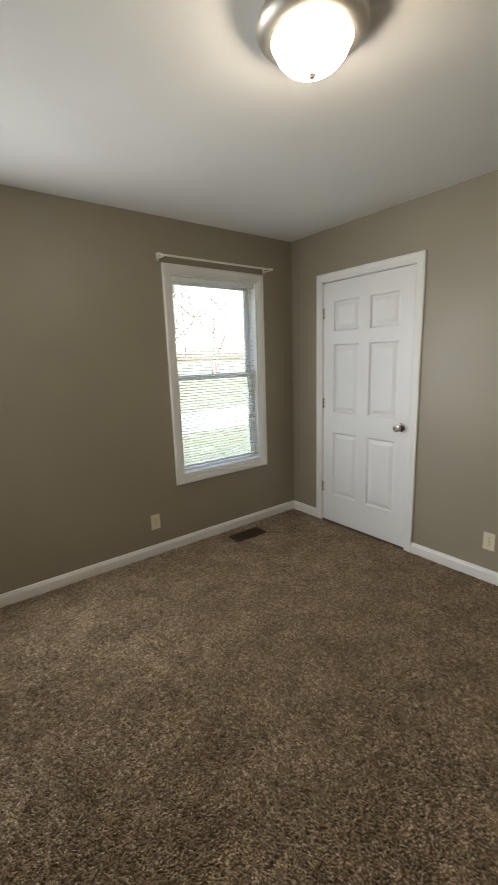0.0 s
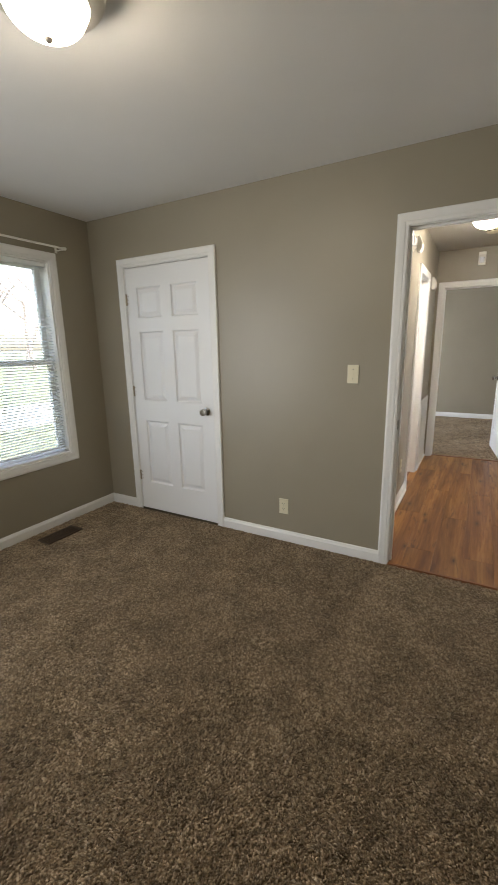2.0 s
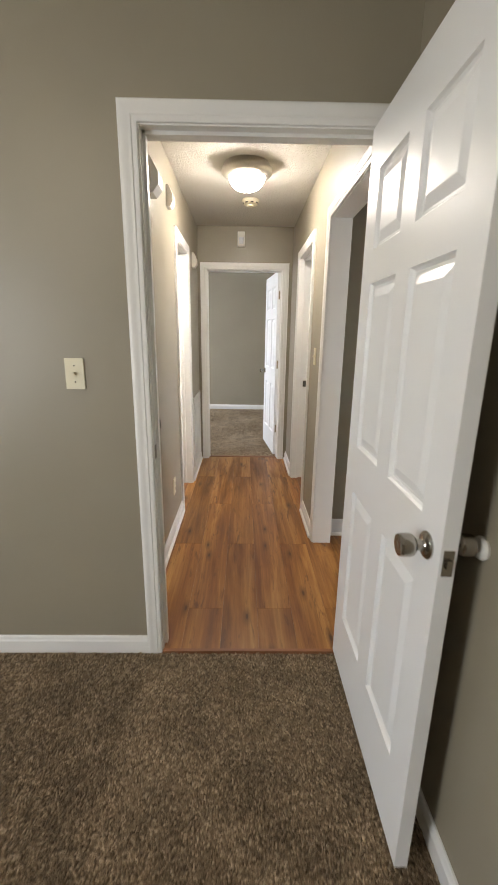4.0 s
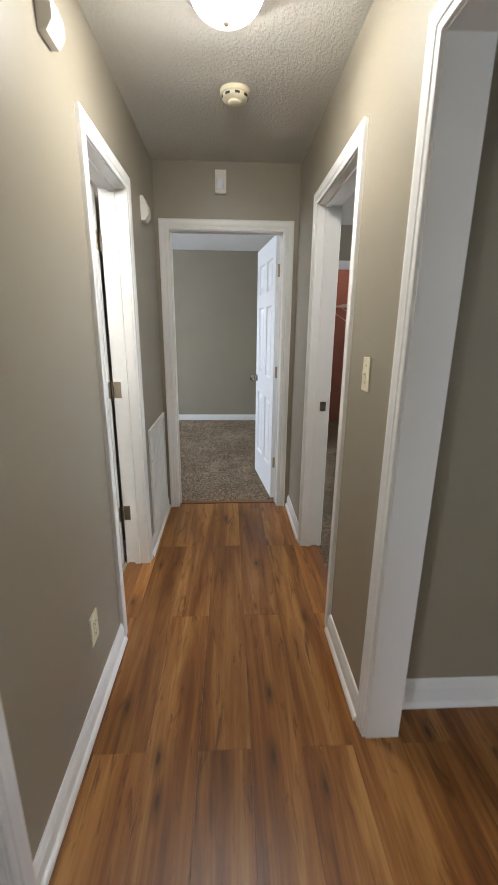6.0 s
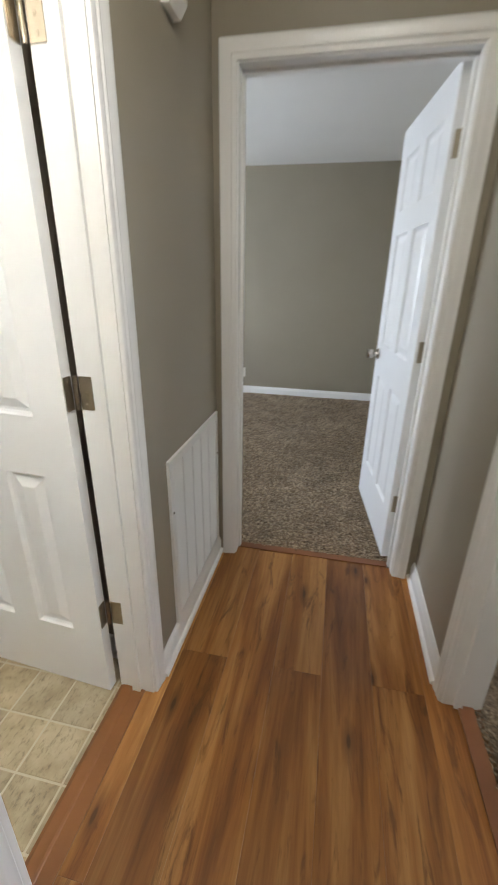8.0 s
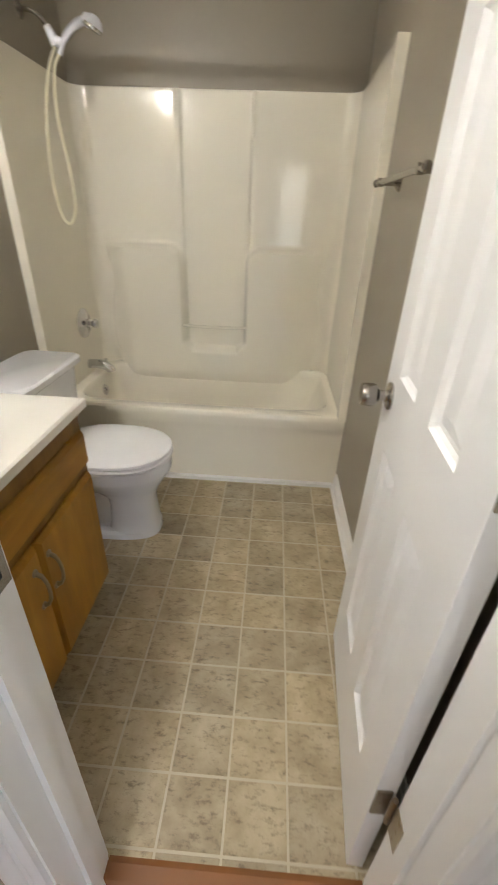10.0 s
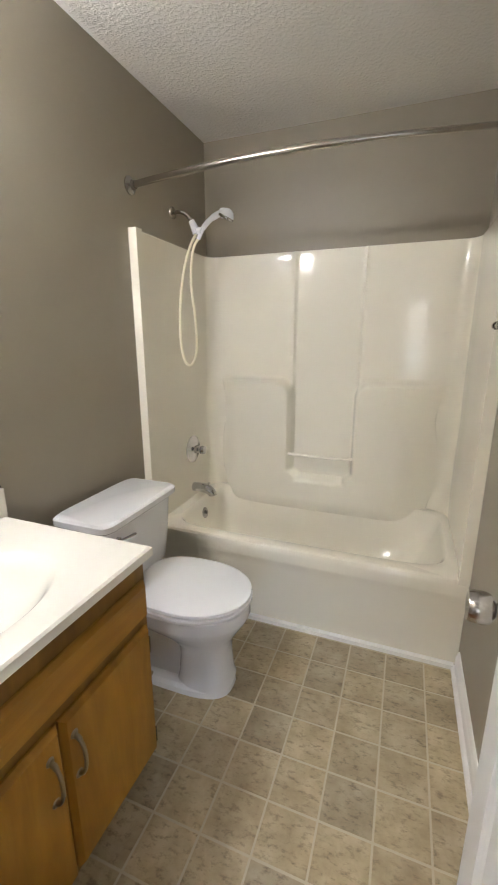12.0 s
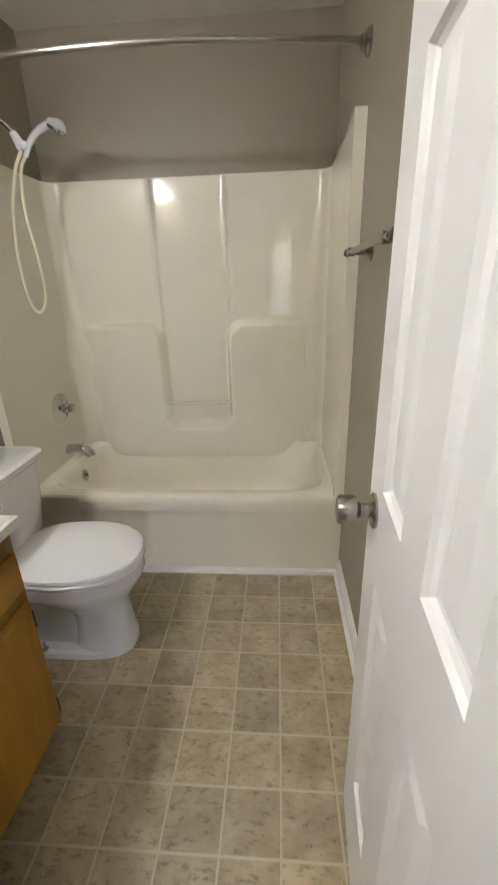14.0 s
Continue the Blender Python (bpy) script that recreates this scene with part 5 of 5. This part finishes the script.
mi = empty("wall_mirror", label="frameless wall mirror above the vanity", category="mirror")
part("glass", boxes((X_BW + 0.001, X_BW + 0.006, 0.56, 1.293, 0.905, 1.92)), MIRR, mi, bevel=0.001, seg=1)
part("bottom_channel", boxes((X_BW + 0.0005, X_BW + 0.009, 0.56, 1.296, 0.898, 0.9045)), DARK, mi)
for y, z in ((1.17, 0.905), (0.72, 0.905), (1.25, 1.92), (0.65, 1.92)):
    part("clip", boxes((X_BW + 0.0005, X_BW + 0.011, y - 0.008, y + 0.008, z - 0.009, z + 0.009)), PLAST if z > 1 else NICKEL, mi, bevel=0.002, seg=1)

vl = empty("vanity_light", label="lit nickel light bar with round bulbs above the mirror", category="wall light")
part("back_plate", boxes((X_BW, X_BW + 0.03, 0.56, 1.11, 2.10, 2.21)), NICKEL, vl, bevel=0.006)
for y in (0.655, 0.835, 1.015):
    part("socket", lathe(bmesh.new(), [(0.0, 0.0), (0.03, 0.0), (0.028, 0.025), (0.0, 0.025)], pose(X_BW + 0.03, y, 2.155, 0, 90, 0), 18), NICKEL, vl, smooth=True)
    part("bulb", lathe(bmesh.new(), [(0.0, 0.02), (0.014, 0.025), (0.022, 0.04), (0.03, 0.062), (0.03, 0.074), (0.025, 0.09), (0.014, 0.1), (0.0, 0.103)], pose(X_BW + 0.03, y, 2.155, 0, 90, 0), 20), BULB, vl, "lit round bulb", smooth=True)

# ---- outdoors ----
tagged(part("ground", boxes((-800, 800, -800, 800, -0.62, -0.45)), LAWN), label="pale green winter lawn around the house", category="lawn", kind="structure")
tagged(part("driveway", boxes((-30, 40, 9.5, 13.5, -0.449, -0.44)), DRIVE), label="pale concrete drive across the lawn", category="driveway", kind="structure")


def tree(x, y, seed, height):
    """A bare winter tree: tapered trunk, limbs and twigs."""
    rng = random.Random(seed)
    t = empty("tree", pose(x, y, -0.45), label="bare grey winter tree beyond the lawn", category="tree", group="trees beyond the lawn")
    trunk, crown = bmesh.new(), bmesh.new()

    def grow(bm, p, d, length, r, depth):
        pts = [p]
        for _ in range(4):
            d = (d + Vector((rng.uniform(-0.18, 0.18), rng.uniform(-0.18, 0.18), rng.uniform(-0.05, 0.12)))).normalized()
            pts.append(pts[-1] + d * length / 4)
        tube(bm, pts, [r * (1 - 0.11 * i) for i in range(5)], 6)
        if depth:
            for k in range(4):
                i = rng.choice((2, 3, 4))
                a = rng.uniform(0, 6.28)
                side = Vector((math.cos(a), math.sin(a), rng.uniform(0.1, 0.9))).normalized()
                grow(crown, pts[i], (d * 0.45 + side * 0.8).normalized(), length * rng.uniform(0.5, 0.72), r * 0.5, depth - 1)

    grow(trunk, Vector((0, 0, 0)), Vector((0, 0, 1)), height * 0.5, height * 0.018, 3)
    part("trunk", trunk, BARK, t)
    part("crown", crown, BARK, t, "bare branching crown")


for k, (x, y, h) in enumerate(((2.5, 24, 11), (7.5, 27, 13), (12, 24, 10), (16, 30, 14), (21, 27, 12), (-2, 30, 12), (4.5, 36, 13), (9.5, 38, 12), (14, 41, 14), (18.5, 37, 13), (24, 36, 12), (27, 42, 14), (0.5, 40, 13))):
    tree(x, y, 11 + k, h)

# ---- laid pieces: planks, tiles, carpet pile ----
hall_floor = tagged(part("floor_hall", boxes((2.764, 5.79, -0.64, 0.50, -0.02, -0.006), (0.615, 3.885, -3.8, -0.64, -0.02, -0.006), (2.88, 3.3, 0.43, 0.5, -0.02, -0.006)), THRESH), label="orange-brown hickory laminate plank floor", category="floor", kind="structure")
plank_meshes = {}


def lay_plank(x0, x1, y0, y1):
    g, bev = 0.0002, 0.0005
    key = (round(x1 - x0, 3), round(y1 - y0, 3))
    if key not in plank_meshes:
        w, d = key
        bm = bmesh.new()
        skin(bm, [[(-w / 2 + i, -d / 2 + i, z), (w / 2 - i, -d / 2 + i, z), (w / 2 - i, d / 2 - i, z), (-w / 2 + i, d / 2 - i, z)] for i, z in ((g, -0.006), (g, -bev), (g + bev, 0.0))])
        first = part("plank", bm, PLANK, hall_floor)
        plank_meshes[key] = first.data
        first.matrix_world = pose((x0 + x1) / 2, (y0 + y1) / 2, 0)
        return
    ob = new("plank", plank_meshes[key])
    ob.parent = hall_floor
    ob.matrix_world = pose((x0 + x1) / 2, (y0 + y1) / 2, 0)


ROW, LONG = 0.178, 1.36
rows = [0.216 + ROW * k for k in range(2, -24, -1)]
for k, y1 in enumerate(rows):
    y0 = y1 - ROW
    start = 5.09 if k % 2 else 4.41
    x = start - LONG * 4
    while x < 5.8:
        if y1 > -0.64:
            lo, hi = max(x, 2.764), min(x + LONG, 5.776)
        else:
            lo, hi = max(x, 0.62), min(x + LONG, 3.88)
        top = min(y1, 0.462)
        if hi - lo > 0.02:
            lay_plank(lo, hi, max(y0, -3.79), top)
        x += LONG

bath_floor = tagged(part("floor_bath", boxes((X_BW, X_BE, Y_BATH0, 2.10, -0.02, -0.0006)), GROUT), label="beige stone-look square vinyl tile floor", category="floor", kind="structure")
PX, PY, tx0, ty0 = 0.1535, 0.1495, 4.580, 1.466
tile_meshes = {}
for i in range(-8, 4):
    for j in range(-7, 5):
        x0, x1 = max(tx0 + i * PX, X_BW), min(tx0 + (i + 1) * PX, X_BE)
        y0, y1 = max(ty0 + j * PY, Y_BATH0), min(ty0 + (j + 1) * PY, 2.10)
        if x1 - x0 < 0.012 or y1 - y0 < 0.012:
            continue
        key = (round(x1 - x0, 3), round(y1 - y0, 3))
        if key not in tile_meshes:
            w, dd = key
            bm = bmesh.new()
            skin(bm, [[(-w / 2 + q, -dd / 2 + q, z), (w / 2 - q, -dd / 2 + q, z), (w / 2 - q, dd / 2 - q, z), (-w / 2 + q, dd / 2 - q, z)] for q, z in ((0.003, -0.001), (0.0042, 0.0004))])
            ob = part("tile", bm, TILE, bath_floor)
            tile_meshes[key] = ob.data
        else:
            ob = new("tile", tile_meshes[key])
            ob.parent = bath_floor
        ob.matrix_world = pose((x0 + x1) / 2, (y0 + y1) / 2, 0)


def pile(parent, x0, x1, y0, y1, step, seed, low=0.0):
    """Cut pile: leaning tufts of yarn, joined into one mesh."""
    rng = np.random.default_rng(seed)
    gx, gy = np.meshgrid(np.arange(x0, x1, step), np.arange(y0, y1, step))
    n = gx.size
    p = np.stack([gx.ravel(), gy.ravel()], 1) + rng.uniform(-0.5, 0.5, (n, 2)) * step
    p[:, 0] = p[:, 0].clip(x0 + 0.003, x1 - 0.003)
    p[:, 1] = p[:, 1].clip(y0 + 0.003, y1 - 0.003)
    wave = np.sin(p[:, 0] * 5.1 + np.sin(p[:, 1] * 3.7) * 1.7) + np.sin(p[:, 1] * 6.3 + np.sin(p[:, 0] * 4.1) * 1.9)

    def clump(cell):
        """Smooth random values over the carpet, changing over one cell's length."""
        g = rng.normal(0, 1, (int((x1 - x0) / cell) + 3, int((y1 - y0) / cell) + 3))
        q = (p - (x0, y0)) / cell
        i, f = q.astype(int), q - q.astype(int)
        a, b = f[:, 0], f[:, 1]
        i0, j0 = i[:, 0], i[:, 1]
        return g[i0, j0] * (1 - a) * (1 - b) + g[i0 + 1, j0] * a * (1 - b) + g[i0, j0 + 1] * (1 - a) * b + g[i0 + 1, j0 + 1] * a * b

    lean = rng.normal(0, 0.32, (n, 2)) * step + np.stack([wave, -wave], 1) * step * 0.24
    lean += np.stack([clump(0.015), clump(0.015)], 1) * step * 0.55
    h = (0.0072 + 0.002 * clump(0.014) + rng.uniform(-0.0012, 0.0012, n)).clip(0.002, 0.013)
    turn = rng.uniform(0, 2 * np.pi, n)
    r0, r1 = step * 0.46, step * 0.52
    v = np.zeros((n, 7, 3))
    for k in range(3):
        a = turn + k * 2 * np.pi / 3
        v[:, k, :2] = p + np.stack([np.cos(a), np.sin(a)], 1) * r0
        v[:, k, 2] = -0.002
        v[:, 3 + k, :2] = p + lean * 0.8 + np.stack([np.cos(a + 0.5), np.sin(a + 0.5)], 1) * r1
        v[:, 3 + k, 2] = h * 0.75
    v[:, 6, :2] = p + lean
    v[:, 6, 2] = h
    quads = np.array([[0, 1, 4, 3], [1, 2, 5, 4], [2, 0, 3, 5]])
    tris = np.array([[3, 4, 6], [4, 5, 6], [5, 3, 6]])
    base = (np.arange(n) * 7)[:, None, None]
    qs, ts = (quads[None] + base).reshape(-1, 4), (tris[None] + base).reshape(-1, 3)
    me = bpy.data.meshes.new("carpet_pile")
    me.vertices.add(n * 7)
    me.vertices.foreach_set("co", v.ravel())
    loops = np.concatenate([qs.ravel(), ts.ravel()])
    me.loops.add(loops.size)
    me.loops.foreach_set("vertex_index", loops.astype(np.int32))
    starts = np.concatenate([np.arange(len(qs)) * 4, len(qs) * 4 + np.arange(len(ts)) * 3])
    me.polygons.add(starts.size)
    me.polygons.foreach_set("loop_start", starts.astype(np.int32))
    me.update(calc_edges=True)
    me.polygons.foreach_set("use_smooth", np.ones(starts.size, dtype=bool))
    me.materials.append(TUFT)
    ob = new("carpet_pile", me)
    ob.location.z = low
    ob.parent = parent
    tagged(ob, kind="stuff")


pile(carpet_room, -0.35, 2.745, Y_SOUTH + 0.015, Y_NORTH - 0.015, 0.0076, 3, Z_ROOM)
pile(carpet_bedroom, 5.815, X_BED1 - 0.015, Y_SOUTH + 0.02, 2.0, 0.0145, 4)
pile(carpet_right, 4.36, 7.32, -2.3, -0.735, 0.0092, 5)
pile(carpet_right, RD[0] + 0.02, RD[1] - 0.02, -0.735, -0.652, 0.0092, 6)
